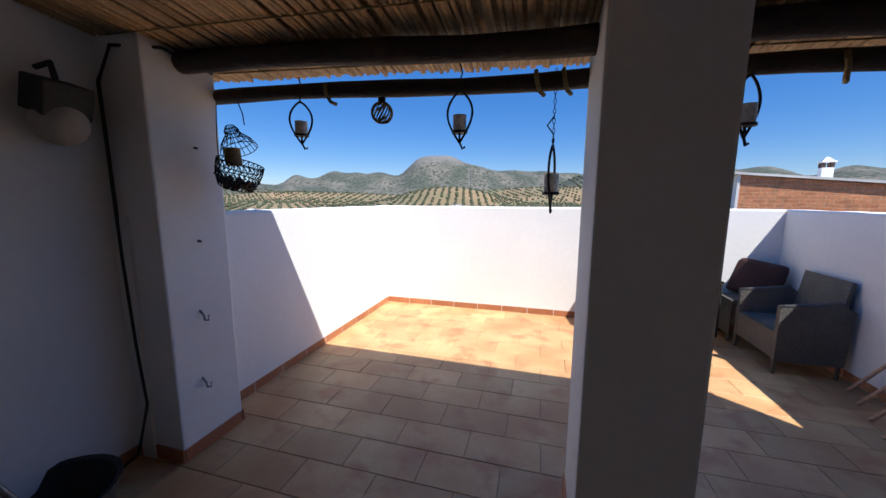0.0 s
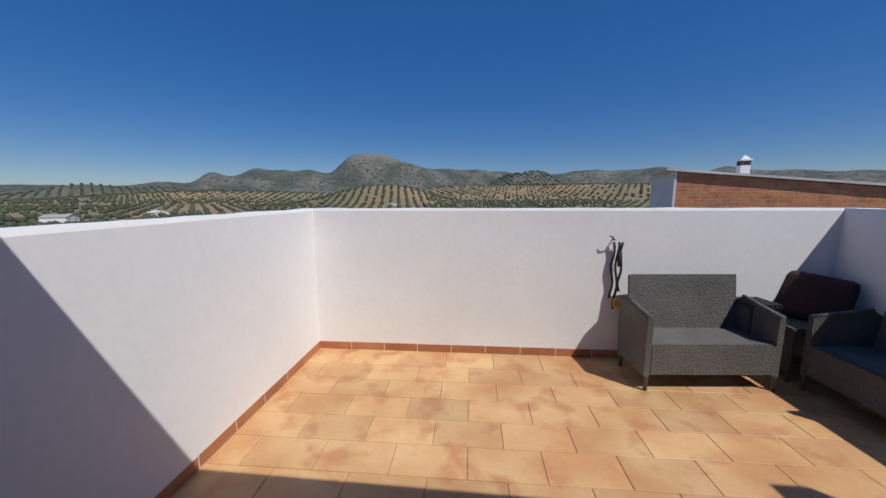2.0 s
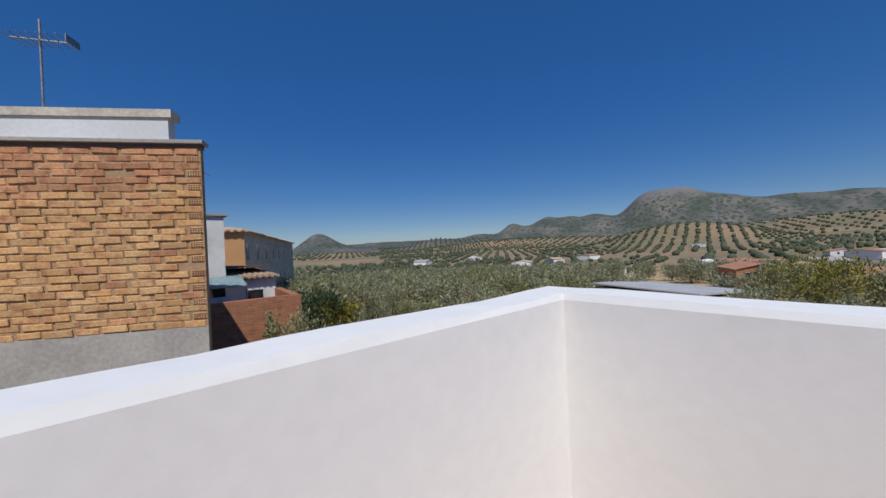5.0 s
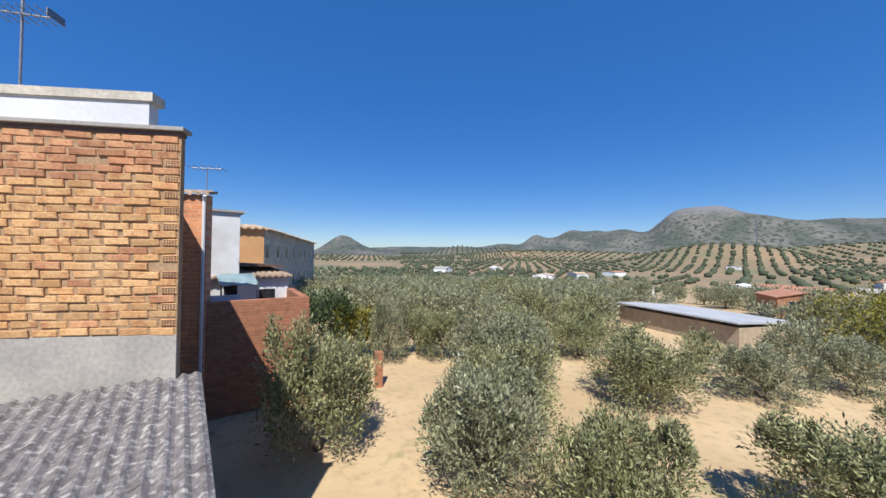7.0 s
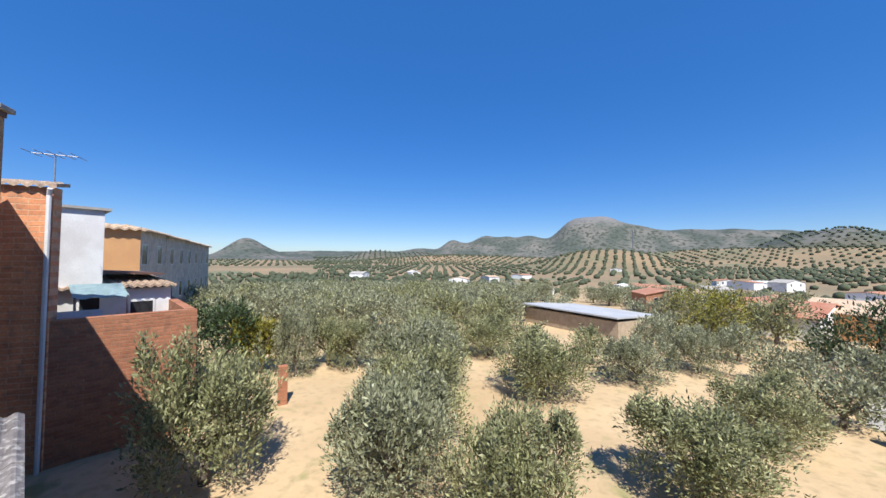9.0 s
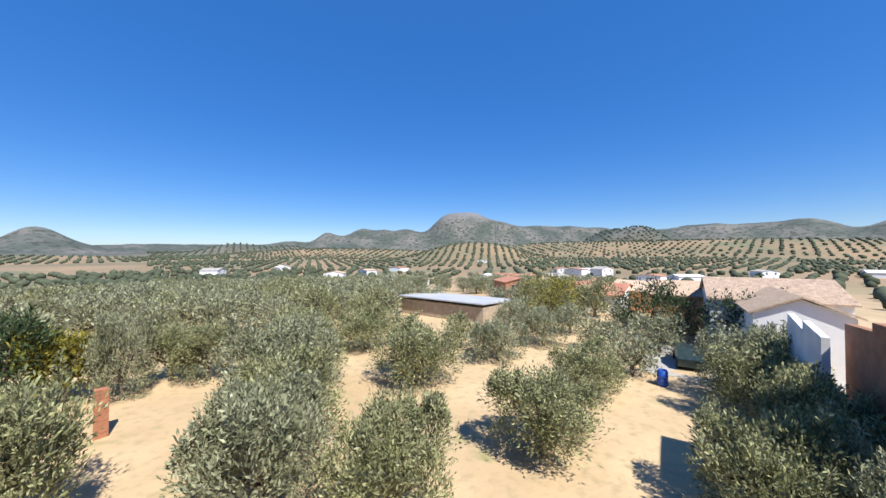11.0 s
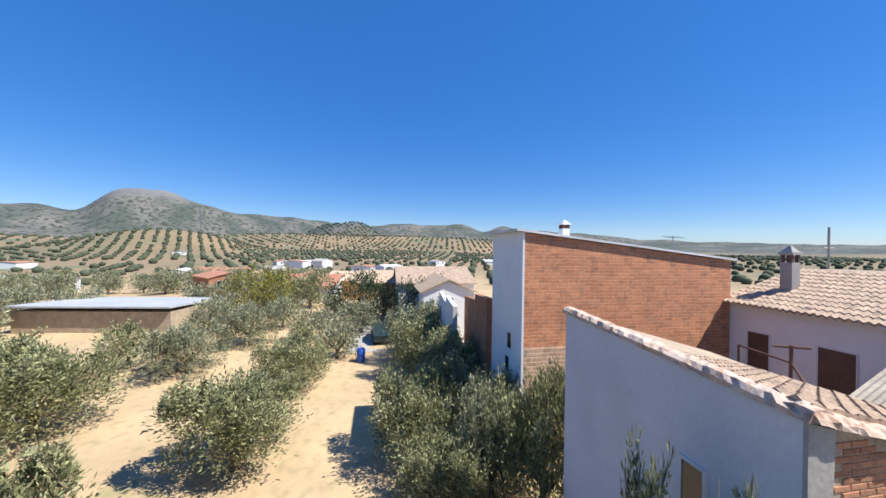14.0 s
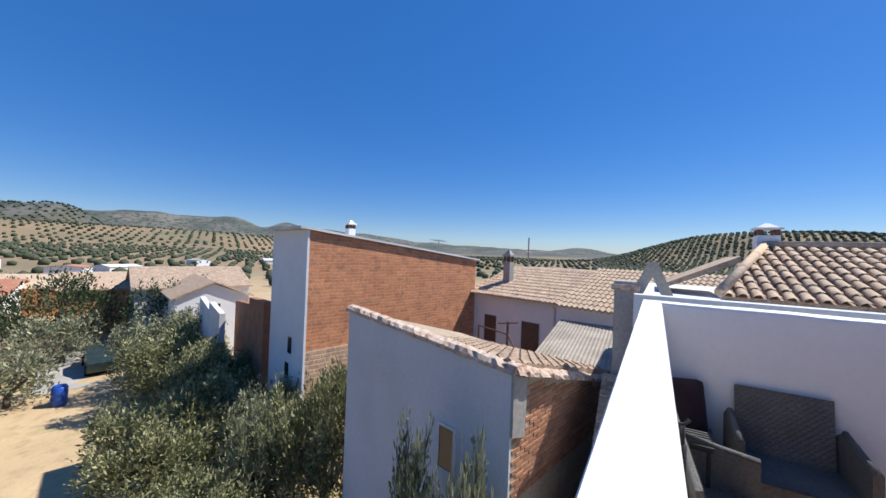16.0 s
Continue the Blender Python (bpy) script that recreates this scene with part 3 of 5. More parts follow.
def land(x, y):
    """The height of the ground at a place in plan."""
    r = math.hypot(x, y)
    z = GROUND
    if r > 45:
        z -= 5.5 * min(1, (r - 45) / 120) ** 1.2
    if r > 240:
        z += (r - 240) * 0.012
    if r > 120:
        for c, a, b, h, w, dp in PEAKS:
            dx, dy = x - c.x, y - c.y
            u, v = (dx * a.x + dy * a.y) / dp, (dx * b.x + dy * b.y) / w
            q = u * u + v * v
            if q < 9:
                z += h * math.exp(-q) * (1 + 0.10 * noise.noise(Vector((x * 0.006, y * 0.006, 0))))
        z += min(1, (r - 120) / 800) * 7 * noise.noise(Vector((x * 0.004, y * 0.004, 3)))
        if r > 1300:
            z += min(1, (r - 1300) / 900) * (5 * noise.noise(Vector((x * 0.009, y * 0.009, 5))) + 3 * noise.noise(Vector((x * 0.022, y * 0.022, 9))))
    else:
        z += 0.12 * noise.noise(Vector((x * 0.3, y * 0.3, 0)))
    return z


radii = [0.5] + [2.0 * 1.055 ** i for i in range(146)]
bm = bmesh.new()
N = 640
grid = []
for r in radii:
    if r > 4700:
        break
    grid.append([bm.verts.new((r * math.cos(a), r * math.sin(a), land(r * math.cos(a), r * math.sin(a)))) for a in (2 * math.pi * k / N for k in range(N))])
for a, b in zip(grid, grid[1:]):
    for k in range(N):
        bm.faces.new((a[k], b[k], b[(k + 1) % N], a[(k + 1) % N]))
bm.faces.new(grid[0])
bmesh.ops.recalc_face_normals(bm, faces=bm.faces)
LAND = material("dry_farm_land", (0.31, 0.215, 0.12), (0.18, 0.15, 0.085), 0.006, 0.97, 0.0, 0.35, c=(0.15, 0.16, 0.085), amount=0.2)


def blend_land():
    """Sandy soil near by, patchwork of fields and scrub further out, bare bluish rock high up."""
    n, l = LAND.node_tree.nodes, LAND.node_tree.links
    p, co = n["Principled BSDF"], n["Texture Coordinate"]
    old = p.inputs["Base Color"].links[0].from_socket
    def mixed(a, b, fac):
        m = n.new("ShaderNodeMix")
        m.data_type = "RGBA"
        l.new(fac, m.inputs[0])
        for s, i in ((a, 6), (b, 7)):
            if isinstance(s, tuple):
                m.inputs[i].default_value = (*s, 1)
            else:
                l.new(s, m.inputs[i])
        return m.outputs[2]
    def ranged(s, lo, hi):
        r = n.new("ShaderNodeMapRange")
        r.inputs[1].default_value, r.inputs[2].default_value = lo, hi
        l.new(s, r.inputs[0])
        return r.outputs[0]
    def noise_at(scale, detail=6):
        t = n.new("ShaderNodeTexNoise")
        t.inputs["Scale"].default_value, t.inputs["Detail"].default_value = scale, detail
        l.new(co.outputs["Object"], t.inputs["Vector"])
        return t.outputs["Fac"]
    ln, sep = n.new("ShaderNodeVectorMath"), n.new("ShaderNodeSeparateXYZ")
    ln.operation = "LENGTH"
    l.new(co.outputs["Object"], ln.inputs[0]), l.new(co.outputs["Object"], sep.inputs[0])
    sand = mixed((0.56, 0.41, 0.235), (0.46, 0.33, 0.185), ranged(noise_at(0.22), 0.35, 0.65))
    sand = mixed(sand, (0.38, 0.29, 0.16), ranged(noise_at(2.2, 8), 0.5, 0.75))
    sand = mixed(sand, (0.30, 0.27, 0.12), ranged(noise_at(0.5, 8), 0.62, 0.72))
    col = mixed(sand, old, ranged(ln.outputs["Value"], 60, 260))
    rock = mixed((0.07, 0.085, 0.07), (0.165, 0.155, 0.135), ranged(noise_at(0.006, 10), 0.40, 0.64))
    rock = mixed(rock, (0.045, 0.055, 0.038), ranged(noise_at(0.045, 9), 0.50, 0.60))
    col = mixed(col, rock, ranged(ln.outputs["Value"], 950, 1450))
    rock = mixed(col, (0.22, 0.21, 0.205), ranged(sep.outputs[2], 250, 370))
    l.new(rock, p.inputs["Base Color"])
    bp = n.new("ShaderNodeBump")
    bp.inputs["Strength"].default_value, bp.inputs["Distance"].default_value = 0.5, 0.08
    l.new(noise_at(3.0, 8), bp.inputs["Height"]), l.new(bp.outputs[0], p.inputs["Normal"])


blend_land()
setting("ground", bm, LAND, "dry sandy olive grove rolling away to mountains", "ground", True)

# ---- trees ----
def leaf_cloud(bm, rnd, lobes, count, size):
    """Narrow leaves on the outside of several lobes, pointing outwards and up."""
    total = sum(r ** 2 for _, r in lobes)
    for c, r in lobes:
        for _ in range(int(count * r ** 2 / total)):
            d = Vector((rnd.gauss(0, 1), rnd.gauss(0, 1), rnd.gauss(0.25, 0.9))).normalized()
            q = r * (0.42 + 0.7 * rnd.random() ** 0.7) * (1 + 0.5 * noise.noise(d * 2.3 + c))
            p = c + Vector((d.x, d.y, d.z * 0.92)) * q
            a = (d * 0.8 + Vector((rnd.gauss(0, 0.5), rnd.gauss(0, 0.5), 0.55 + rnd.gauss(0, 0.4)))).normalized()
            b = a.cross(Vector((rnd.gauss(0, 1), rnd.gauss(0, 1), rnd.gauss(0, 1))))
            if b.length < 0.05:
                continue
            b.normalize()
            s = size * rnd.uniform(0.6, 1.4)
            w = s * 0.17
            vs = [bm.verts.new(p), bm.verts.new(p + a * s * 0.5 + b * w), bm.verts.new(p + a * s), bm.verts.new(p + a * s * 0.5 - b * w)]
            bm.faces.new(vs)


def olive(seed, height, radius, leaves, size, leaf, shoots=14):
    """A low-branched olive tree: short forked trunk, limbs, feathery crown of small leaves."""
    rnd = random.Random(seed)
    top = new("olive_tree")
    bm = bmesh.new()
    lobes = []
    n = 5 + seed % 3
    fork = Vector((0, 0, height * 0.2))
    tube(bm, [(0, 0, -0.3), (0.04, 0.02, height * 0.1), fork], 0.15, 9, radii=[0.22, 0.16, 0.14])
    for k in range(n):
        a = 2 * math.pi * (k + rnd.uniform(-0.3, 0.3)) / n
        d = radius * rnd.uniform(0.45, 0.75)
        tip = Vector((d * math.cos(a), d * math.sin(a), height * rnd.uniform(0.38, 0.72)))
        mid = fork.lerp(tip, 0.5) + Vector((rnd.gauss(0, 0.1), rnd.gauss(0, 0.1), 0.12))
        tube(bm, [fork, mid, tip], 0.06, 7, radii=[0.10, 0.07, 0.02])
        lobes.append((tip, radius * rnd.uniform(0.40, 0.58)))
        low = Vector((tip.x * 1.15, tip.y * 1.15, height * rnd.uniform(0.2, 0.35)))
        lobes.append((low, radius * rnd.uniform(0.26, 0.40)))
    lobes.append((Vector((rnd.gauss(0, 0.2), rnd.gauss(0, 0.2), height * 0.70)), radius * 0.55))
    for _ in range(shoots):
        c, r = rnd.choice(lobes[0:2 * n:2])
        p = c + Vector((rnd.gauss(0, 0.6), rnd.gauss(0, 0.6), 0.55)).normalized() * r * 0.85
        lean = Vector((rnd.gauss(0, 0.25), rnd.gauss(0, 0.25), 1)).normalized() * (radius / 1.8)
        tube(bm, [c, p, p + lean * 0.7], 0.008, 4, radii=[0.014, 0.010, 0.004])
        for i in range(5):
            lobes.append((p + lean * 0.17 * i, radius * (0.115 - 0.017 * i)))
    part("trunk", bm, BARK, top, smooth=True)
    bm = bmesh.new()
    leaf_cloud(bm, rnd, lobes, leaves, size)
    part("crown", bm, leaf, top)
    return top


KINDS = [olive(11, 3.5, 2.0, 17000, 0.15, LEAF_A, 40), olive(12, 3.3, 2.0, 17000, 0.15, LEAF_B, 34), olive(13, 3.8, 1.9, 17000, 0.15, LEAF_A, 60)]
FARKINDS = [olive(21, 3.4, 2.1, 2400, 0.30, LEAF_A, 8), olive(22, 3.2, 2.2, 2400, 0.30, LEAF_B, 8), olive(23, 3.6, 2.0, 2400, 0.30, LEAF_B, 8)]
for k in KINDS + FARKINDS:
    tagged(k, "silver-green olive tree on dry sandy soil", "tree", "olive trees of the grove")
FIRST, SPAN = {}, {}
for k in KINDS:
    at = np.array([v.co for v in k.children[1].data.vertices])
    SPAN[k.name] = 2 * np.percentile(np.hypot(at[:, 0], at[:, 1]), 97), np.percentile(at[:, 2], 99.5)


def plant(kind, x, y, s=1.0, turn=0.0, label="", tall=None):
    m = pose(x, y, land(x, y), 0, 0, turn) @ Matrix.Diagonal((1, 1, (tall or s) / s, 1))
    if kind.name in FIRST:
        size, kind.scale = kind.scale.copy(), (1, 1, 1)
        ob = copy_thing(kind, m @ Matrix.Scale(s, 4))
        kind.scale = size
    else:
        FIRST[kind.name] = 1
        ob = kind
        ob.matrix_basis = m @ Matrix.Scale(s, 4)
    if label:
        ob["label"] = label
    return ob


NEAR = [  # place in plan, width of crown, height, turn
    (-14.8, 4.6, 4.3, 5.6, 250), (-13.9, 14.6, 5.6, 5.0, 10), (-15.2, 17.6, 5.0, 4.6, 120), (-11.2, 11.8, 4.4, 4.3, 55), (-8.6, 8.6, 4.4, 4.5, 100), (-4.7, 9.5, 3.6, 3.9, 40),
    (-8.8, 20.9, 5.2, 4.4, 150), (-4.7, 27.2, 4.4, 3.2, 33), (-0.6, 15.0, 4.4, 3.6, 200), (1.6, 22.1, 4.0, 3.4, 70), (-23.7, 12.7, 2.8, 5.2, 95), (-24.3, 15.7, 3.4, 3.8, 280),
    (-16.2, 26.5, 4.6, 3.9, 77), (-1.7, 32.8, 4.2, 3.6, 15), (-22.1, 16.6, 3.8, 3.8, 310), (6.1, 12.7, 3.9, 4.0, 20), (8.2, 11.6, 3.0, 3.8, 130), (5.4, 9.5, 2.6, 2.7, 222),
    (8.3, 8.4, 3.2, 5.0, 280), (7.2, 9.6, 2.4, 3.6, 5), (8.9, 16.4, 3.6, 4.0, 80), (9.6, 21.0, 4.6, 4.3, 60), (10.2, 24.2, 5.0, 4.4, 190), (-20.5, 23.5, 4.6, 4.0, 160),
    (5.5, 2.95, 1.5, 5.6, 60), (5.05, 2.1, 1.5, 5.7, 170),
]
for i, (x, y, w, h, turn) in enumerate(NEAR):
    kind = KINDS[i % 3]
    plant(kind, x, y, w / SPAN[kind.name][0], turn, "lone twiggy olive tree beside the house wall" if y < 4.5 and x > 0 else "", h / SPAN[kind.name][1])
rnd = random.Random(3)
BARNS = [(-32, 70, 16), (-10, 64, 8), (-30, 110, 14), (-22, 67, 14)]
for i in range(-17, 5):
    for j in range(0, 15):
        x, y = i * 5.7 + rnd.uniform(-1.6, 1.6) - 2 - j * 1.2, 28 + j * 5.6 + rnd.uniform(-1.6, 1.6)
        r = math.hypot(x, y)
        if r > 125 or x > 6 + 0.05 * y or any(math.hypot(x - a, y - b) < c for a, b, c in BARNS):
            continue
        if 9 < math.degrees(math.atan2(-x, y)) < 25 and 35 < r < 54:
            continue
        if any(math.hypot(x - a, y - b) < 4.0 for a, b, *_ in NEAR):
            continue
        plant(FARKINDS[rnd.randrange(3)], x, y, rnd.uniform(1.0, 1.35) * (0.68 if -14 < math.degrees(math.atan2(-x, y)) < 27 and r < 50 else 1.0), rnd.uniform(0, 360))
for i in range(-8, 0):
    for j in range(0, 3):
        x, y = -28 + i * 7.4 + rnd.uniform(-1.5, 1.5), 11 + j * 7.2 + rnd.uniform(-1.5, 1.5) - i * 1.5
        plant(FARKINDS[rnd.randrange(3)], x, y, rnd.uniform(1.0, 1.35), rnd.uniform(0, 360))


def broadleaf(x, y, h, r, leaf, label, seed):
    ob = olive(seed, h, r, 4200, 0.30, leaf, 8)
    ob.name = "leafy_tree"
    ob.matrix_basis = pose(x, y, land(x, y))
    return tagged(ob, label, "tree")


broadleaf(-1.5, 45, 6.0, 3.8, LEAF_Y, "yellowing broad tree among the olives", 31)
broadleaf(8.6, 39, 5.5, 3.6, LEAF_G, "dark green leafy tree beside the lane", 32)
broadleaf(-27.5, 9.2, 5.8, 2.4, LEAF_G, "dark green leafy tree behind the garden wall", 33)
broadleaf(-26.5, 11.5, 4.4, 2.0, LEAF_Y, "yellowing tree behind the garden wall", 34)
broadleaf(13.5, 34, 5.0, 3.0, LEAF_G, "dark green leafy tree beside the white house", 35)

# countless olives in rows on the far hillsides
rnd = random.Random(8)
ico = bmesh.new()
bmesh.ops.create_icosphere(ico, subdivisions=1, radius=1)
ico.verts.ensure_lookup_table()
base = [v.co.copy() for v in ico.verts]
tris = [tuple(v.index for v in f.verts) for f in ico.faces]
ico.free()
vs, fs = [], []


def dot(x, y, s):
    z = land(x, y)
    k = len(vs)
    for b in base:
        q = 1 + rnd.uniform(-0.2, 0.25)
        vs.append((x + b.x * s * q, y + b.y * s * q, z + s * 0.55 + b.z * s * 0.8 * q))
    fs.extend(tuple(k + i for i in t) for t in tris)


def orchard(az0, az1, r0, r1, step, turn, chance=0.92, size=2.1):
    """Rows of trees over a sector of land."""
    c = heading((az0 + az1) / 2) * ((r0 + r1) / 2)
    u, v = heading(turn), heading(turn + 90)
    n = int(r1 / step)
    for i in range(-n, n + 1):
        for j in range(-n, n + 1):
            p = c + u * (i * step) + v * (j * step)
            r = math.hypot(p.x, p.y)
            a = math.degrees(math.atan2(-p.x, p.y))
            if r0 < r < r1 and az0 < a < az1 and rnd.random() < chance:
                dot(p.x + rnd.uniform(-0.7, 0.7), p.y + rnd.uniform(-0.7, 0.7), size * rnd.uniform(0.75, 1.2))


orchard(7, 24, 360, 640, 10.5, 12, 0.95, 2.3)
orchard(-26, 7, 330, 620, 10.5, -28, 0.75)
orchard(24, 60, 330, 600, 11, 40, 0.7)
orchard(-58, -26, 300, 620, 11.5, -60, 0.75)
orchard(-125, -82, 330, 760, 6.8, -100, 0.85, 2.3)
orchard(-17, 0, 1250, 1560, 17, 10, 0.6, 4.0)
orchard(-84, -58, 160, 900, 15, -50, 0.7, 2.6)
orchard(28, 75, 130, 330, 9.0, 30, 0.75, 2.3)
orchard(-20, 28, 130, 330, 11.0, 10, 0.4, 2.3)
orchard(-62, -20, 70, 300, 9.5, -30, 0.5, 2.2)
orchard(78, 100, 60, 500, 11, 30, 0.7, 2.4)
orchard(-60, 80, 640, 1000, 17, 20, 0.75, 2.8)
orchard(36, 60, 1000, 1550, 20, 50, 0.85, 3.4)
me = bpy.data.meshes.new("far_olives")
me.from_pydata(vs, [], fs)
me.materials.append(FARLEAF)
me.polygons.foreach_set("use_smooth", [True] * len(me.polygons))
tagged(new("far_olives", me), "countless olive trees planted in rows on far hillsides", "orchard", kind="stuff")

# ---- neighbouring houses ----
E_ = Vector((0.233, 0.972, 0))
B_ = Vector((0.972, -0.233, 0))


def frame_of(origin, along):
    """A local frame: x along the wall in plan, y to its left, z up, from the origin."""
    a = Vector(along).normalized()
    return Matrix(((a.x, -a.y, 0, origin[0]), (a.y, a.x, 0, origin[1]), (0, 0, 1, origin[2] if len(origin) > 2 else 0), (0, 0, 0, 1)))


def wavy_roof(length, depth, rise, pitch=0.22, amp=0.035, course=0.36, thick=0.05):
    """A tiled slope: x along the eave, y up the slope; half-round ridges, each course stepped over the one below."""
    bm = bmesh.new()
    nx, ny = max(2, int(length / pitch)) * 4, max(1, int(depth / course))
    rows = []
    rnd = random.Random(nx * 7 + ny)
    for j in range(ny):
        for e in (0, 1):
            y = depth * (j + e) / ny
            z = rise * (j + e) / ny + (0.030 if e == 0 else 0.0)
            rows.append([bm.verts.new((length * i / nx, y, z + amp * (math.sin(2 * math.pi * i / 4) if i % 2 else 0) + (rnd.uniform(-0.006, 0.006) if i % 2 else 0))) for i in range(nx + 1)])
    for a, b in zip(rows, rows[1:]):
        for i in range(nx):
            bm.faces.new((a[i], a[i + 1], b[i + 1], b[i]))
    lo = [bm.verts.new((p.co.x, p.co.y, p.co.z - thick - amp)) for p in rows[0]]
    for i in range(nx):
        bm.faces.new((lo[i], lo[i + 1], rows[0][i + 1], rows[0][i]))
    for k in (0, nx):
        for a, b in zip(rows, rows[1:]):
            q = [bm.verts.new((v.co.x, v.co.y, v.co.z - thick - amp)) for v in (a[k], b[k])]
            bm.faces.new((a[k], b[k], q[1], q[0]))
    return bm


def chimney(parent, x, y, z, h, w=0.35, mat=WHITE):
    ch = part("chimney", box(x - w / 2, x + w / 2, y - w / 2, y + w / 2, z - 0.6, z + h * 0.62, 0.01), mat, parent)
    for dx in (-1, 1):
        for dy in (-1, 1):
            part("cap_post", box(x + dx * w * 0.36 - 0.05, x + dx * w * 0.36 + 0.05, y + dy * w * 0.36 - 0.05, y + dy * w * 0.36 + 0.05, z + h * 0.62, z + h * 0.84), DOORBROWN, ch)
    bm = box(x - w * 0.62, x + w * 0.62, y - w * 0.62, y + w * 0.62, z + h * 0.84, z + h * 0.92, 0.01)
    bmesh.ops.create_cone(bm, cap_ends=True, segments=4, radius1=w * 0.75, radius2=0.05, depth=h * 0.2, matrix=Matrix.Translation((x, y, z + h * 1.0)) @ Matrix.Rotation(math.pi / 4, 4, "Z"))
    part("cap", bm, mat, ch)


def opening(parent, name, x0, x1, z0, z1, mat, y=0.0, sill=True):
    """A shutter or pane in its frame on a wall's local x, z plane; y is the wall's face, the outside towards -y."""
    w = new(name)
    w.parent = parent
    for a, b, c, d in ((x0 - 0.05, x0, z0, z1), (x1, x1 + 0.05, z0, z1), (x0 - 0.05, x1 + 0.05, z1, z1 + 0.05), (x0 - 0.05, x1 + 0.05, z0 - 0.05, z0)):
        part("frame", box(a, b, y - 0.025, y + 0.05, c, d), GREYWHITE, w)
    part("pane", box(x0, x1, y - 0.008, y + 0.03, z0, z1), mat, w)
    return w


# brick house beyond the lower grey roof
hl = tagged(new("brick_house"), "old orange clay-block house with a rough unplastered wall", "house")
hl.matrix_basis = frame_of((-7.44, -0.19), (-0.477, -0.879, 0))
part("wall", box(0.0, 8.0, -0.12, -0.010, GROUND - 1, 3.72), CLAYBED, hl)
# unseen body behind the wall, shaped to throw its shadow on the yard
bm = bmesh.new()
deck = [hl.matrix_basis.inverted() @ Vector(p) for p in ((-7.62, -0.30, 0), (-9.5, -0.34, 0), (-20.6, -0.62, 0), (-20.6, -8.0, 0), (-11.2, -7.0, 0))]
lo = [bm.verts.new((p.x, p.y, GROUND - 1)) for p in deck]
hi = [bm.verts.new((p.x, p.y, z)) for p, z in zip(deck, (3.72, 4.0, 4.55, 4.55, 3.72))]
bm.faces.new(lo[::-1]), bm.faces.new(hi)
for i in range(5):
    bm.faces.new((lo[i], lo[(i + 1) % 5], hi[(i + 1) % 5], hi[i]))
bmesh.ops.recalc_face_normals(bm, faces=bm.faces)
part("rear_wing", bm, CEMENT, hl)
part("plinth", box(-0.004, 8.0, -0.03, 0.004, GROUND - 1, 0.30, 0.005), CEMENT, hl, "grey cement render")
part("eave", box(-0.07, 8.1, -0.20, 0.08, 3.80, 3.87, 0.01), CEMENT, hl)
part("dark_eave_band", box(-0.02, 8.1, -0.13, 0.02, 3.72, 3.80), DOORBROWN, hl)
up = part("upper_wall", box(0.55, 8.0, -0.30, -0.06, 3.80, 4.32), SHADEWALL, hl)
up2 = part("upper_roof", prism([(0.48, 4.32), (8.0, 4.20), (8.0, 4.34), (0.48, 4.47)], 0.34), OLDWHITE, hl, "pale weathered sloping roof edge", at=Matrix.Translation((0, -0.36, 0)))
mast = empty("roof_antenna", hl.matrix_basis @ pose(2.6, -0.2, 4.35), "thin metal television antenna on the brick house", "antenna")
part("pole", tube(bmesh.new(), [(0, 0, 0), (0, 0, 1.75)], 0.022, 6), STEEL, mast)
part("boom", tube(bmesh.new(), [(-0.45, 0, 1.35), (0.45, 0, 1.40)], 0.014, 6), STEEL, mast)
for k in range(7):
    part("element", tube(bmesh.new(), [(-0.42 + k * 0.14, -0.28, 1.37), (-0.42 + k * 0.14, 0.28, 1.37)], 0.009, 5), STEEL, mast)
part("reflector", box(-0.5, -0.485, -0.16, 0.16, 1.30, 1.44), STEEL, mast)

# lower neighbouring roof of lichened corrugated sheets
low_house = tagged(new("low_house"), "low house with a lichened grey corrugated roof", "house")
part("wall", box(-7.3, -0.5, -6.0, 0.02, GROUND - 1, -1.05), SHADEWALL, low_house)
for k in range(5):
    bm = bmesh.new()
    n = 200
    x0, x1 = -7.55 + k * 1.42, -7.55 + (k + 1) * 1.42 + 0.12
    rows = []
    for e, x in enumerate((x0, x1)):
        zz = -0.43 - 0.085 * (x + 7.5) + (0.0 if e == 0 else 0.014)
        rows.append([bm.verts.new((x, -6.1 + 6.28 * i / n, zz + 0.022 * math.sin(i * 2 * math.pi / 5.6))) for i in range(n + 1)])
    low = [[bm.verts.new(v.co - Vector((0, 0, 0.012))) for v in r] for r in rows]
    for i in range(n):
        bm.faces.new((rows[0][i], rows[1][i], rows[1][i + 1], rows[0][i + 1]))
        bm.faces.new((rows[1][i], low[1][i], low[1][i + 1], rows[1][i + 1]))
    bm.faces.new((rows[0][n], rows[1][n], low[1][n], low[0][n]))
    part("roof_sheet", bm, ASBESTOS, low_house)

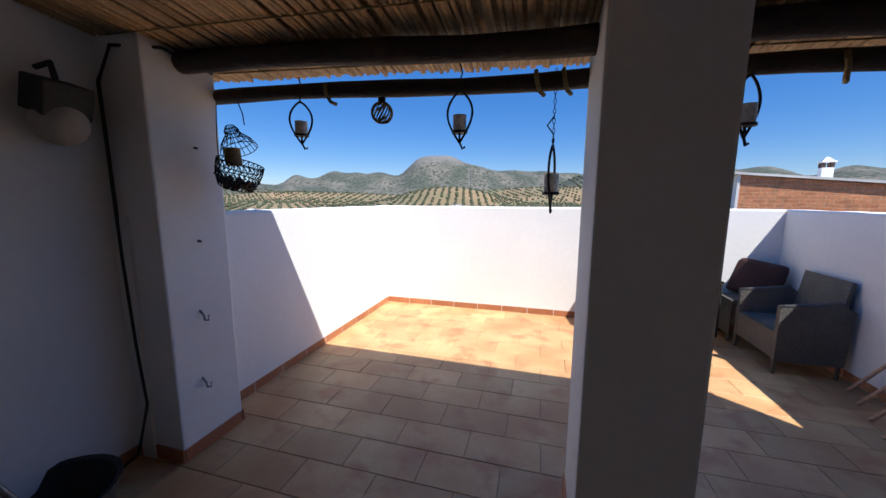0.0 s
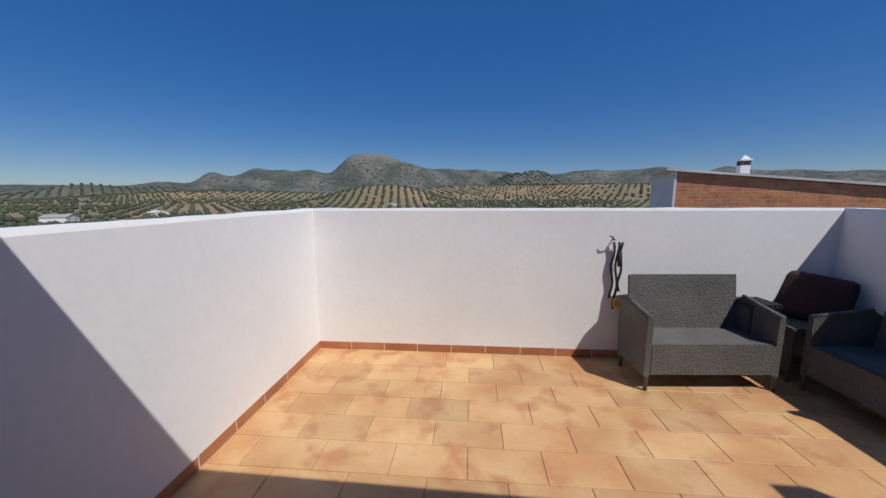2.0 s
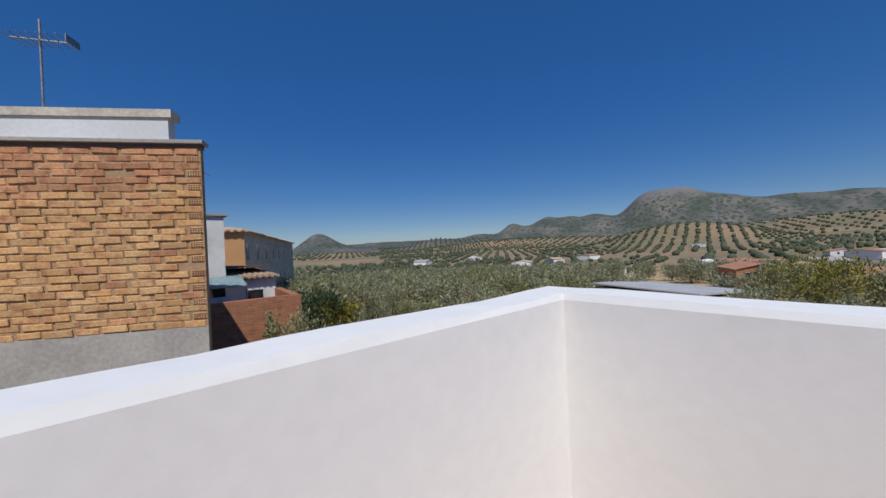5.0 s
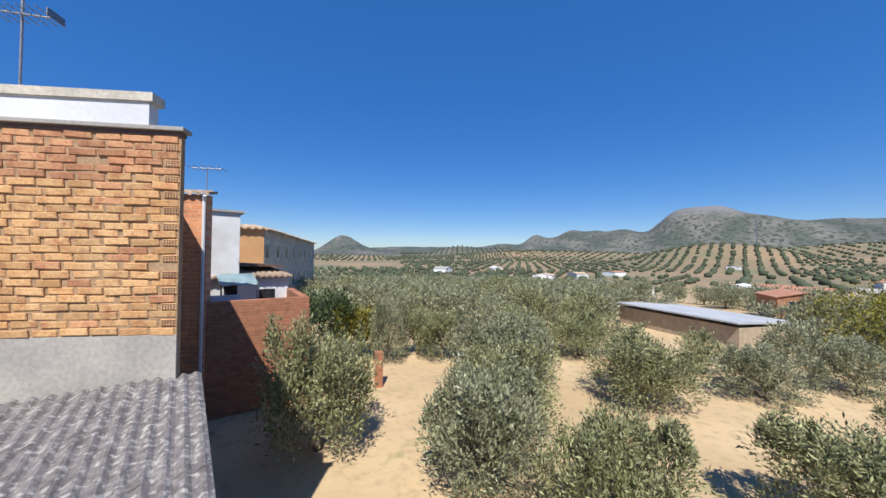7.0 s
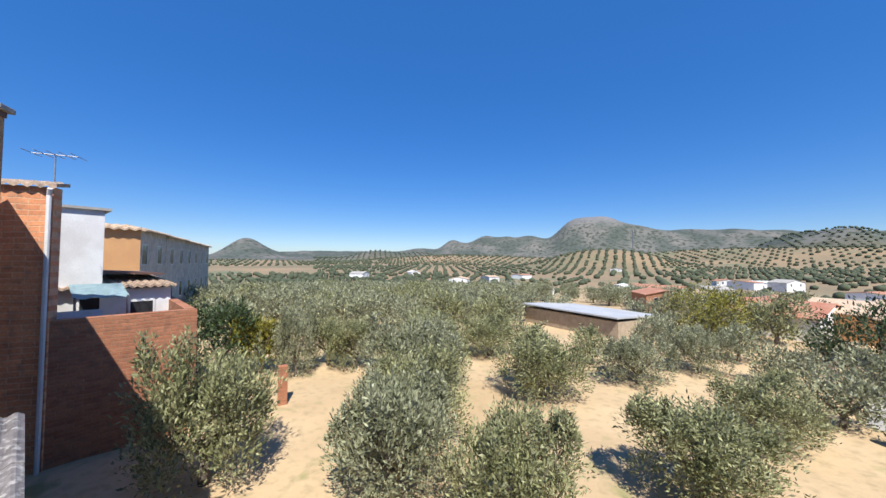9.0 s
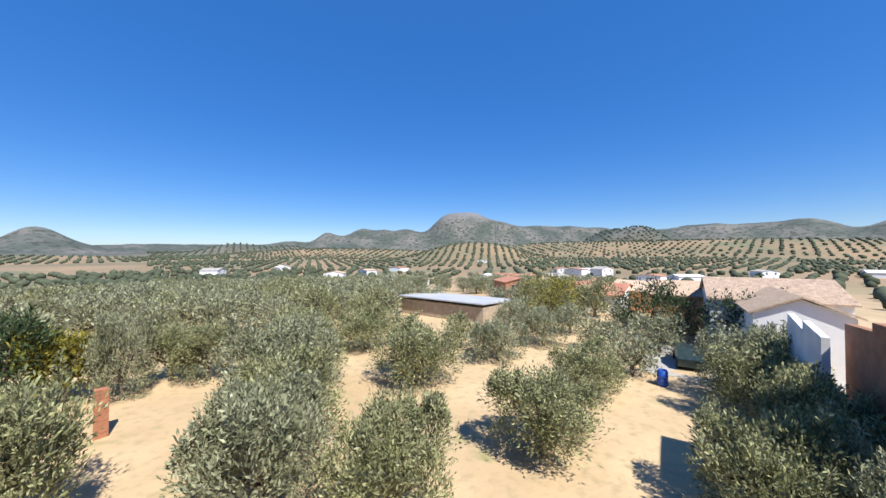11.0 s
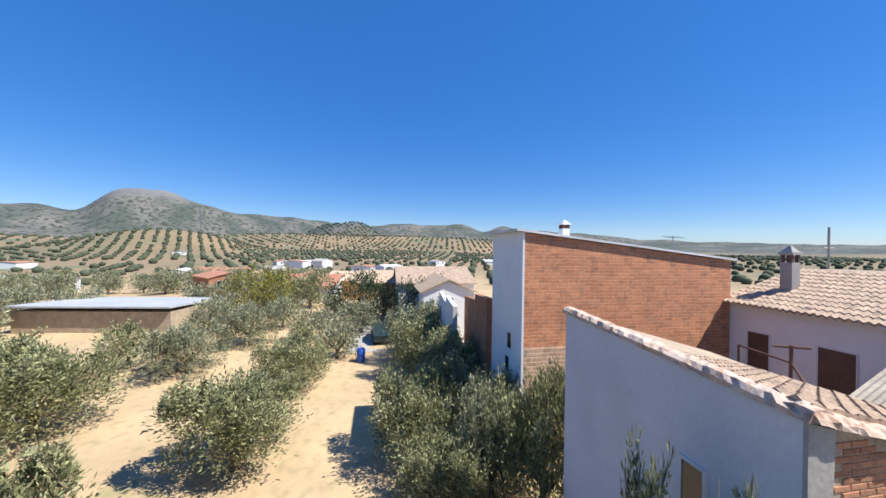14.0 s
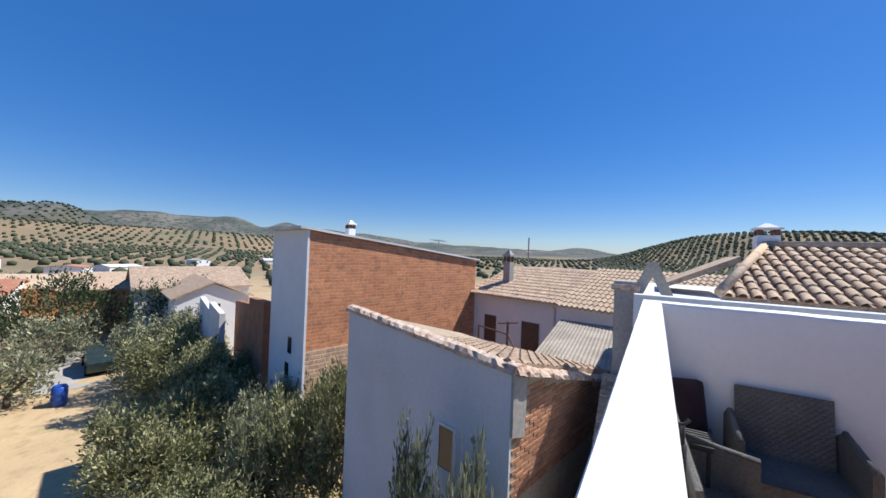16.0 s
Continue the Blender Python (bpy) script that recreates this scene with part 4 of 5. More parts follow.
# second brick house behind, with its yard wall
h2 = tagged(new("brick_house"), "tall narrow brick house half in shadow", "house")
h2.matrix_basis = frame_of((-11.9, 0.46), (-0.477, -0.879, 0))
part("wall", box(0.0, 6.0, -0.3, 0.0, GROUND - 1, 3.40), BRICKWALL, h2)
part("rear_wall", box(2.0, 6.0, -3.0, -0.3, GROUND - 1, 3.40), BRICKWALL, h2)
part("roof", wavy_roof(6.2, 0.5, 0.12), OLDTILE, h2, at=pose(-0.1, 0.12, 3.44, 0, 0, 0) @ Matrix.Rotation(math.pi, 4, "Z") @ Matrix.Translation((-6.2, 0, 0)))
part("downpipe", tube(bmesh.new(), [(0.05, 0.06, GROUND), (0.05, 0.06, 3.2), (0.0, 0.14, 3.35)], 0.045, 8), GREYWHITE, h2)
ant = empty("roof_antenna", pose(-13.2, 0.5, 3.7), "small metal television antenna on the far brick house", "antenna")
part("pole", tube(bmesh.new(), [(0, 0, 0), (0, 0, 0.75)], 0.016, 6), STEEL, ant)
part("boom", tube(bmesh.new(), [(-0.2, -0.4, 0.72), (0.2, 0.4, 0.72)], 0.014, 6), STEEL, ant)
for k in range(5):
    part("element", tube(bmesh.new(), [(-0.35 - 0.2 + k * 0.1, -0.4 + 0.18 + k * 0.2, 0.72), (0.35 - 0.2 + k * 0.1, -0.4 - 0.18 + k * 0.2, 0.72)], 0.009, 5), STEEL, ant)
yard = part("yard_wall", box(0.0, 3.0, 0.0, 0.25, GROUND - 1, 0.30, 0.01), GARDENBRICK)
tagged(yard, "red brick yard wall beside the brick house", "wall").matrix_basis = frame_of((-11.95, 0.35), (0.03, 1.0, 0))
side = part("yard_wall", box(0.0, 7.0, 0.0, 0.25, GROUND - 1, 0.30, 0.01), GARDENBRICK)
tagged(side, "red brick yard wall beside the olive grove", "wall").matrix_basis = frame_of((-12.0, 3.35), (-1.0, 0.1, 0))

# white house with the blue awning
hw = tagged(new("white_house"), "white plastered house with a yard awning", "house")
hw.matrix_basis = frame_of((-15.4, 0.2), (-0.02, 1.0, 0))
part("wall", box(-3.0, 1.5, 0.0, 6.0, GROUND - 1, 3.3, 0.01), GREYWHITE, hw)
part("roof_edge", box(-3.1, 1.65, -0.1, 6.1, 3.3, 3.38), CEMENT, hw)
part("annex", box(1.5, 3.3, 0.0, 5.0, GROUND - 1, 0.75, 0.01), GREYWHITE, hw)
part("annex_roof", wavy_roof(5.0, 5.4, 0.35), OLDTILE, hw, at=pose(-1.6, -0.25, 0.85))
part("shed_roof", prism([(-0.1, 1.35), (3.3, 1.15), (3.3, 1.22), (-0.1, 1.42)], 2.6), DOORBROWN, hw, at=Matrix.Translation((0, 1.0, 0)))
opening(hw, "window", 2.2, 2.8, -0.4, 0.3, DARKGLASS, 0.0)
opening(hw, "door", 1.0, 1.45, -1.2, 0.5, DARKGLASS, 0.0)
awning = tagged(new("awning"), "pale blue cloth awning stretched over the yard", "awning")
bm = bmesh.new()
g = [[bm.verts.new((-15.35 + 1.5 * j / 8, 0.95 + 1.2 * i / 14, 0.95 - 0.30 * j / 8 - 0.05 * math.sin(math.pi * (i % 5) / 5) * (j / 8))) for i in range(15)] for j in range(9)]
for j in range(8):
    for i in range(14):
        bm.faces.new((g[j][i], g[j][i + 1], g[j + 1][i + 1], g[j + 1][i]))
r = bmesh.ops.solidify(bm, geom=bm.faces[:], thickness=0.02)
part("cloth", bm, AWNING, awning, smooth=True)
for y in (1.0, 2.1):
    part("pole", tube(bmesh.new(), [(-13.85, y, -2.0), (-13.85, y, 0.66)], 0.03, 8), STEEL, awning)
sheet = part("hung_sheet", prism([(0, -0.9), (1.0, -0.85), (1.0, 0.35), (0, 0.35)], 0.02), GREYWHITE)
tagged(sheet, "white cloth sheet hanging under the awning", "sheet").matrix_basis = frame_of((-13.3, 0.5), (0, 1, 0))


def row_house(x, y, w, d, z, along, wall, label, windows=2):
    """A house of a far row: walls, low tiled roof, rows of windows on its long face."""
    h = tagged(new("row_house"), label, "house", "row of houses")
    h.matrix_basis = frame_of((x, y), along)
    part("wall", box(0, w, 0, d, GROUND - 6, z), wall, h)
    part("roof", wavy_roof(w + 0.4, d * 0.55, 0.4, 0.4, 0.05, 0.6), ROOFTILE, h, at=pose(-0.2, -0.25, z))
    for k in range(windows):
        for zz in (z - 1.9, z - 4.4):
            cx = w * (k + 0.5) / windows
            opening(h, "window", cx - 0.45, cx + 0.45, zz, zz + 1.1, DARKGLASS)
    return h


ROW = Vector((-0.913, 0.408, 0))
row_house(-23.6, 2.35, 1.6, 6, 3.3, (-0.05, 1.0, 0), ORANGE, "orange rendered house seen past the brick houses", 0)
for k in range(4):
    p = Vector((-24.0, 3.8, 0)) + ROW * (k * 6.0)
    row_house(p.x, p.y, 5.9, 8, 3.35 - 0.05 * k, ROW, OLDWHITE, "plain three-storey house in a far terrace row")
ruin = part("brick_stub", box(0, 0.5, 0, 0.35, GROUND - 0.5, GROUND + 2.2, 0.02), GARDENBRICK)
tagged(ruin, "short brick gate post among the olives", "post").matrix_basis = frame_of((-19.6, 9.5), (0.4, 0.9, 0))

# this group stands well back from the terrace
BACK = Matrix.Translation((0.1, 0, 1.73)) @ Matrix.Scale(1.7, 4) @ Matrix.Translation((-0.1, 0, -1.73))
for ob in [h2, ant, yard, side, hw, awning, sheet] + [o for o in scene.objects if o.name.startswith("row_house")]:
    ob.matrix_basis = BACK @ ob.matrix_basis

# tall house with the bare brick gable and white side
hr = tagged(new("gable_house"), "tall house with bare orange brick gable and white side", "house")
hr.matrix_basis = frame_of((9.11, 10.59), B_)
part("wall", prism([(0.02, GROUND - 1), (9.31, GROUND - 1), (9.31, 1.42), (0.02, 2.42)], 3.3), BRICKWALL, hr)
part("lower_brickwork", box(0.01, 3.2, -0.02, 0.0, GROUND - 1, -1.9), ROUGHBRICK, hr, "patchy rough lower masonry")
part("white_side", box(-0.06, 0.02, -0.03, 3.35, GROUND - 1, 2.44), WHITE, hr, "white rendered side wall")
part("verge", prism([(-0.35, 2.48), (9.5, 1.44), (9.5, 1.52), (-0.35, 2.56)], 3.6), GREYWHITE, hr, "pale roof verge", at=Matrix.Translation((0, -0.12, 0)))
for z in (-1.6, -2.6):
    w = part("side_window", box(-0.09, -0.055, 0.7 - z * 0.2, 1.0 - z * 0.2, z - 0.6, z), DARKGLASS, hr)
chimney(hr, 3.0, 2.4, 2.25, 0.82, 0.34)
aer = empty("roof_antenna", hr.matrix_basis @ pose(7.9, 1.5, 1.6), "small television antenna on the brick gable house", "antenna")
part("pole", tube(bmesh.new(), [(0, 0, 0), (0, 0, 0.9)], 0.02, 6), STEEL, aer)
for k in range(5):
    part("element", tube(bmesh.new(), [(-0.4 + 0.2 * k, -0.25, 0.8), (-0.4 + 0.2 * k, 0.25, 0.9)], 0.012, 5), STEEL, aer)

# lower white house between, its verge laid with old mortar and tiles
mid_l, mid_c = Vector((7.44, 6.61, 0)), Vector((6.31, 1.88, 0))
hm = tagged(new("shed_house"), "low white-sided house with sloping tiled verge", "house")
hm.matrix_basis = frame_of((6.31, 1.88), B_)
bm = bmesh.new()
LEN, DEP = 4.2, 4.87
cs = [(0, 0, 0.0), (LEN, 0, -1.12), (LEN, DEP, -0.9), (0, DEP, 0.26)]
lo = [bm.verts.new((x, y, GROUND - 1)) for x, y, z in cs]
hi = [bm.verts.new((x, y, z)) for x, y, z in cs]
bm.faces.new(lo[::-1]), bm.faces.new(hi)
for i in range(4):
    bm.faces.new((lo[i], lo[(i + 1) % 4], hi[(i + 1) % 4], hi[i]))
part("wall", bm, MORTAR, hm)
# side turned from the sun: its shade is also in the wall colour
part("white_side", prism([(0, GROUND - 1), (DEP, GROUND - 1), (DEP, 0.24), (0, -0.02)], 0.05), SHADEWALL, hm, "pale rendered side wall with shade in its colour", at=Matrix(((0, -1, 0, 0.0), (1, 0, 0, 0), (0, 0, 1, 0), (0, 0, 0, 1))))
part("corner_render", prism([(-0.05, -1.0), (0.30, -1.1), (0.34, -0.16), (-0.05, -0.05)], 0.05), CEMENT, hm, "rough grey mortar patch", at=Matrix.Translation((0, -0.05, 0)))
w = opening(hm, "window", 1.15, 1.5, -2.1, -1.35, DARKGLASS)
w.matrix_basis = Matrix(((0, 1, 0, -0.06), (1, 0, 0, 0), (0, 0, 1, 0), (0, 0, 0, 1)))
OLDMORTAR = material("pinkish_old_mortar", (0.52, 0.38, 0.28), (0.60, 0.48, 0.38), 3, 0.95, 0.6, 14, c=(0.40, 0.24, 0.16), amount=0.25)
def verge(pts, w, h, seed):
    """A lumpy mortar-bedded verge along a line."""
    bm = bmesh.new()
    pts = [Vector(p) for p in pts]
    n = 50
    rows = []
    rr = random.Random(seed)
    for i in range(n + 1):
        p = pts[0].lerp(pts[1], i / n)
        side = (pts[1] - pts[0]).cross(Vector((0, 0, 1))).normalized()
        j = [rr.uniform(-0.02, 0.02) for _ in range(6)]
        rows.append([bm.verts.new(p + side * (a * w + j[k]) + Vector((0, 0, b * h + j[k]))) for k, (a, b) in enumerate(((-0.5, -0.4), (-0.5, 0.5), (-0.15, 1.0), (0.3, 0.9), (0.5, 0.3), (0.5, -0.4)))])
    for a, b in zip(rows, rows[1:]):
        for k in range(5):
            bm.faces.new((a[k], b[k], b[k + 1], a[k + 1]))
    bm.faces.new(rows[0]), bm.faces.new(rows[-1][::-1])
    bmesh.ops.recalc_face_normals(bm, faces=bm.faces)
    return bm
part("verge", verge([(0.06, DEP + 0.1, 0.28), (0.06, -0.1, 0.0)], 0.34, 0.10, 4), OLDMORTAR, hm, "pinkish crumbling mortar verge")
part("front_verge", verge([(-0.06, 0.02, 0.02), (LEN, 0.02, -1.10)], 0.36, 0.10, 6), OLDMORTAR, hm, "pinkish crumbling mortar verge")
part("roof", wavy_roof(DEP, LEN, 0.0, 0.21, 0.04, 0.34), OLDTILE, hm, at=Matrix(((0, 0.9655, 0.26, 0.05), (-1, 0, 0, DEP), (0.045, -0.26, 0.9655, 0.0), (0, 0, 0, 1))))

# white house behind with two shuttered doors and tiled roofs
h3 = tagged(new("tiled_house"), "white house with pale clay tile roof and brown shutters", "house")
h3.matrix_basis = frame_of((18.16, 8.42), -E_)
part("wall", box(-0.2, 13.0, 0.0, 9.0, GROUND - 1, -0.25), WHITE, h3)
part("roof", wavy_roof(5.3, 4.3, 1.35), OLDTILE, h3, at=pose(-0.3, -0.35, -0.25))
part("roof", wavy_roof(8.5, 4.6, 1.55), ROOFTILE, h3, at=pose(5.02, -0.6, -0.27))
part("back_roof", prism([(-0.3, 1.0), (13.4, 1.0), (13.4, 1.08), (-0.3, 1.08)], 3.0), OLDTILE, h3, at=Matrix.Translation((0, 3.9, 0.0)))
part("offset_wall", box(4.9, 13.0, -0.25, 0.0, GROUND - 1, -0.28), WHITE, h3)
opening(h3, "shutter", 0.75, 1.5, -2.7, -1.35, DOORBROWN)
opening(h3, "shutter", 3.0, 3.95, -2.95, -1.35, DOORBROWN)
opening(h3, "window", 7.6, 9.2, -2.0, -1.05, DARKGLASS, -0.25)
part("downpipe", tube(bmesh.new(), [(4.7, -0.35, -0.3), (4.7, -0.08, -0.55), (4.7, -0.08, -4.5)], 0.05, 8), GREYWHITE, h3)
chimney(h3, 1.05, 1.6, 0.55, 1.4, 0.42, CEMENT)

canopy = tagged(new("corrugated_canopy"), "grey corrugated canopy roof over the yard", "canopy")
bm = bmesh.new()
n = 160
a0, a1, b0, b1 = Vector((11.6, 3.2, -1.27)), Vector((11.1, -1.5, -1.18)), Vector((16.2, 3.4, -0.82)), Vector((15.8, -1.5, -0.82))
rows = [[bm.verts.new(p.lerp(q, i / n) + Vector((0, 0, 0.014 * math.cos(i * math.pi / 2) + dz))) for i in range(n + 1)] for p, q, dz in ((a0, a1, 0), (b0, b1, 0), (b0, b1, -0.03), (a0, a1, -0.03))]
for k in range(4):
    for i in range(n):
        bm.faces.new((rows[k][i], rows[(k + 1) % 4][i], rows[(k + 1) % 4][i + 1], rows[k][i + 1]))
part("sheet", bm, material("grey_corrugated_sheet", (0.29, 0.25, 0.20), (0.38, 0.33, 0.265), 1.5, 0.9, 0.3, 14, amount=0.2), canopy)
for x, y in ((11.6, 3.0), (15.9, 3.2), (11.2, -1.3), (15.6, -1.3)):
    part("post", tube(bmesh.new(), [(x, y, GROUND), (x, y, -1.2 if x < 13 else -0.85)], 0.06, 8), GREYWHITE, canopy)
stair = tagged(new("iron_stair_rail"), "rusty brown iron stair rail beside the shuttered doors", "railing")
part("post", tube(bmesh.new(), [(12.8, 4.45, GROUND), (12.8, 4.45, -0.55)], 0.04, 8), RUST, stair)
part("post", tube(bmesh.new(), [(13.5, 5.9, GROUND), (13.5, 5.9, -1.0)], 0.035, 8), RUST, stair)
part("top_rail", tube(bmesh.new(), [(13.5, 5.9, -1.0), (12.8, 4.45, -1.0), (12.2, 3.3, -2.4)], 0.03, 8), RUST, stair)
part("lower_rail", tube(bmesh.new(), [(12.8, 4.45, -1.5), (12.2, 3.4, -2.8)], 0.025, 8), RUST, stair)
part("cross_arm", tube(bmesh.new(), [(12.6, 4.75, -0.62), (13.0, 4.15, -0.58)], 0.03, 8), RUST, stair)

# house with the near clay tile roof beyond the terrace
h4 = tagged(new("tiled_house"), "white house with rows of pale half-round roof tiles", "house")
part("wall", box(8.5, 14.5, -14.0, 0.36, GROUND - 1, 1.05), GREYWHITE, h4)
part("parapet", box(8.3, 8.55, -14.0, 0.38, 0.2, 1.17, 0.02), SHADEWALL, h4, "stained grey parapet under the roof edge")
slope = Vector((3.0, 0, 0.98)).normalized()
ang = math.degrees(math.atan2(0.98, 3.0))
bm = bmesh.new()
for x, z, y in ((9.0, 1.20, -0.95), (12.0, 2.18, -2.15)):
    for yy in (y, -14.0):
        for dz in (0, -0.12):
            bm.verts.new((x, yy, z + dz))
bmesh.ops.convex_hull(bm, input=bm.verts)
part("roof_deck", bm, OLDTILE, h4)
bm = bmesh.new()
for x0, x1, z0, z1 in ((0.0, 0.0, 0.0, 0.0),):
    for k in range(9):
        a = math.pi * k / 8
        for e, (xx, rr) in enumerate(((0.0, 0.085), (0.40, 0.068))):
            bm.verts.new((xx, rr * math.cos(a), rr * math.sin(a) * 0.8))
    bm.verts.ensure_lookup_table()
    for k in range(8):
        bm.faces.new((bm.verts[2 * k], bm.verts[2 * k + 1], bm.verts[2 * k + 3], bm.verts[2 * k + 2]))
tile_mesh = mesh_of("roof_tile", bm, ROOFTILE, True)
rnd = random.Random(17)
rest = bmesh.new()
count = 0
for j in range(9):
    for i in range(52):
        y = -1.05 - i * 0.205
        x = 8.93 + j * 0.335
        if y > -0.95 - (x - 9.0) * 0.4 + 0.02:
            continue
        m = pose(x, y, 1.225 + (x - 9.0) * 0.3267 + rnd.uniform(-0.006, 0.006), 0, -ang + 2.2, rnd.uniform(-1.5, 1.5))
        if count < 300 and y > -8.4:
            ob = new("roof_tile", tile_mesh)
            ob.parent, ob.matrix_basis = h4, m
            count += 1
        else:
            rest.from_mesh(tile_mesh)
            rest.verts.ensure_lookup_table()
            bmesh.ops.transform(rest, matrix=m, verts=rest.verts[-18:])
tagged(part("far_roof_tiles", rest, ROOFTILE, h4, smooth=True), kind="stuff")
part("hip", tube(bmesh.new(), [(8.95, -0.93, 1.27), (12.02, -2.13, 2.26)], 0.09, 8), ROOFTILE, h4, smooth=True)
part("ridge", tube(bmesh.new(), [(12.02, -2.13, 2.26), (12.02, -14, 2.26)], 0.09, 8), ROOFTILE, h4, smooth=True)
part("side_roof", prism([(-2.1, 1.95), (-0.6, 1.2), (-0.6, 1.1), (-2.1, 1.8)], 2.0), ROOFTILE, h4, at=Matrix(((0, 1, 0, 10.8), (1, 0, 0, 0.6), (0, 0, 1, 0), (0, 0, 0, 1))))
chimney(h4, 12.3, -2.2, 2.1, 0.62, 0.42)

# weathered cap and pier at the end of the parapet
cap = tagged(new("gable_end"), "grey weathered mortar gable top of a neighbouring wall", "wall")
part("pier", box(8.85, 9.3, 0.35, 0.75, GROUND, 1.36, 0.02), CEMENT, cap)
part("cap", prism([(-0.36, 1.10), (-0.16, 1.10), (0.0, 1.48), (0.16, 1.10), (0.36, 1.10), (0.08, 1.76), (-0.08, 1.76)], 0.3), CEMENT, cap, at=Matrix(((0, 1, 0, 9.0), (-1, 0, 0, 0.1), (0, 0, 1, 0), (0, 0, 0, 1))))

# pier at the foot of the cap and a lower flight of old roof tiles before it
part("pier_top", box(8.80, 9.34, 0.30, 0.80, 1.18, 1.30, 0.03), OLDMORTAR, cap, "crumbling pinkish mortar")
flight = tagged(new("tile_verge"), "old narrow flight of stacked clay roof tiles", "roof")
part("bed", prism([(6.6, -2.15), (8.7, -0.5), (8.7, GROUND), (6.6, GROUND)], 0.55), MORTAR, flight, at=Matrix.Translation((0, 0.32, 0)))
for k in range(15):
    part("roof_tile", box(-0.09, 0.09, -0.29, 0.29, -0.02, 0.035, 0.012), OLDTILE, flight, at=pose(6.68 + k * 0.138, 0.60, -2.04 + k * 0.1085, rnd.uniform(-2, 2), -24, rnd.uniform(-3, 3)))

# ---- village, barns and yard things further off ----
def cottage(az, dist, w, d, h, wall, roof, turn, label, ridge=1.0, windows=2):
    p = heading(az) * dist
    base = land(p.x, p.y)
    t = tagged(new("cottage"), label, "house", "village houses")
    t.matrix_basis = Matrix.Translation((p.x, p.y, base)) @ pose(0, 0, 0, 0, 0, turn)
    part("wall", prism([(-w / 2, -1.5), (w / 2, -1.5), (w / 2, h), (0, h + ridge * 0.96), (-w / 2, h)], d), wall, t)
    L = math.hypot(w / 2 + 0.3, ridge * (1 + 0.6 / w))
    for s in (-1, 1):
        q = [(s * (w / 2 + 0.3), h - ridge * 0.6 / w + 0.05), (0, h + ridge + 0.05), (0, h + ridge + 0.17), (s * (w / 2 + 0.3), h - ridge * 0.6 / w + 0.17)]
        part("roof", prism(q, d + 0.5), roof, t, at=Matrix.Translation((0, -0.25, 0)))
    for k in range(windows):
        cx = -w / 2 + w * (k + 0.5) / windows
        opening(t, "window", cx - 0.4, cx + 0.4, h - 1.6, h - 0.5, DARKGLASS)
    return t


barn = tagged(new("barn"), "long low barn with a pale metal roof", "barn")
barn.matrix_basis = frame_of((-7.6, 43.3), (-0.935, 0.356, 0))
part("wall", box(0, 14, -4.0, 3.5, -9, -4.55), MORTAR, barn, "dull ochre rendered wall")
part("roof", prism([(-0.2, -4.45), (14.2, -4.45), (14.2, -4.3), (-0.2, -4.3)], 8.2), METALROOF, barn, at=Matrix.Translation((0, -4.4, 0)) @ pose(0, 0, 0, 2.0))
cottage(23.5, 112, 14, 12, 2.6, GREYWHITE, CEMENT, 80, "grey-roofed farm shed with a white end", 1.2, 0)
cottage(6.5, 74, 7, 7, 3.4, REDBRICK, REDROOF, 30, "red brick village house among trees", 0.8)
cottage(2.0, 82, 9, 8, 2.8, WHITE, ROOFTILE, 15, "white village house with pale tile roof", 1.2)
cottage(-3.5, 66, 9, 9, 2.6, GREYWHITE, REDROOF, -10, "village house with a red tile roof", 1.3)
cottage(-9.0, 60, 11, 8, 2.7, WHITE, REDROOF, 70, "long village house with a red tile roof", 1.3)
cottage(-14.5, 62, 8, 8, 3.2, ORANGE, ROOFTILE, 60, "ochre village house with pale tile roof", 1.2)
cottage(-21.8, 48, 8, 8, 4.0, ORANGE, ROOFTILE, 76, "ochre house behind the white house", 1.2)
cottage(-29.0, 42, 9, 8, 4.6, GREYWHITE, OLDTILE, 76, "house with an old brown tile roof", 1.4)
cottage(-27.0, 31, 4.6, 8, 4.4, WHITE, ROOFTILE, -13.5, "white house with a tiled gable beside the grove", 1.0, 1)
lw = tagged(part("yard_wall", prism([(0, GROUND - 1), (4.5, GROUND - 1), (4.5, -1.2), (2.2, -1.6), (2.2, -1.2), (0, -1.5)], 0.25), GREYWHITE), "stepped white yard wall beside the grove", "wall")
lw.matrix_basis = frame_of((9.9, 17.6), E_)
dw = tagged(part("yard_wall", prism([(0, GROUND - 1), (4.2, GROUND - 1), (4.2, -1.0), (2.0, -0.9), (2.0, -0.6), (0, -0.55)], 0.3), REDBRICK), "dark red yard wall behind the brick gable house", "wall")
dw.matrix_basis = frame_of((9.95, 14.0), E_)
rnd = random.Random(21)
for az, dist in ((12, 150), (8, 165), (4.5, 140), (0.5, 175), (-2, 240), (-4, 250), (0, 262), (-6, 236), (-12, 190), (-17, 210), (31, 240), (26, 300), (44, 320), (52, 260), (-24, 260), (-33, 300), (13, 420), (-40, 240), (37, 200), (-47, 160), (-52, 220)):
    cottage(az, dist, rnd.uniform(7, 13), rnd.uniform(7, 12), rnd.uniform(2.6, 4.5), rnd.choice((WHITE, WHITE, GREYWHITE)), rnd.choice((REDROOF, GREYWHITE, ROOFTILE, CEMENT)), rnd.uniform(0, 180), "small white farmhouse on the far slope", rnd.uniform(0.5, 1.4))
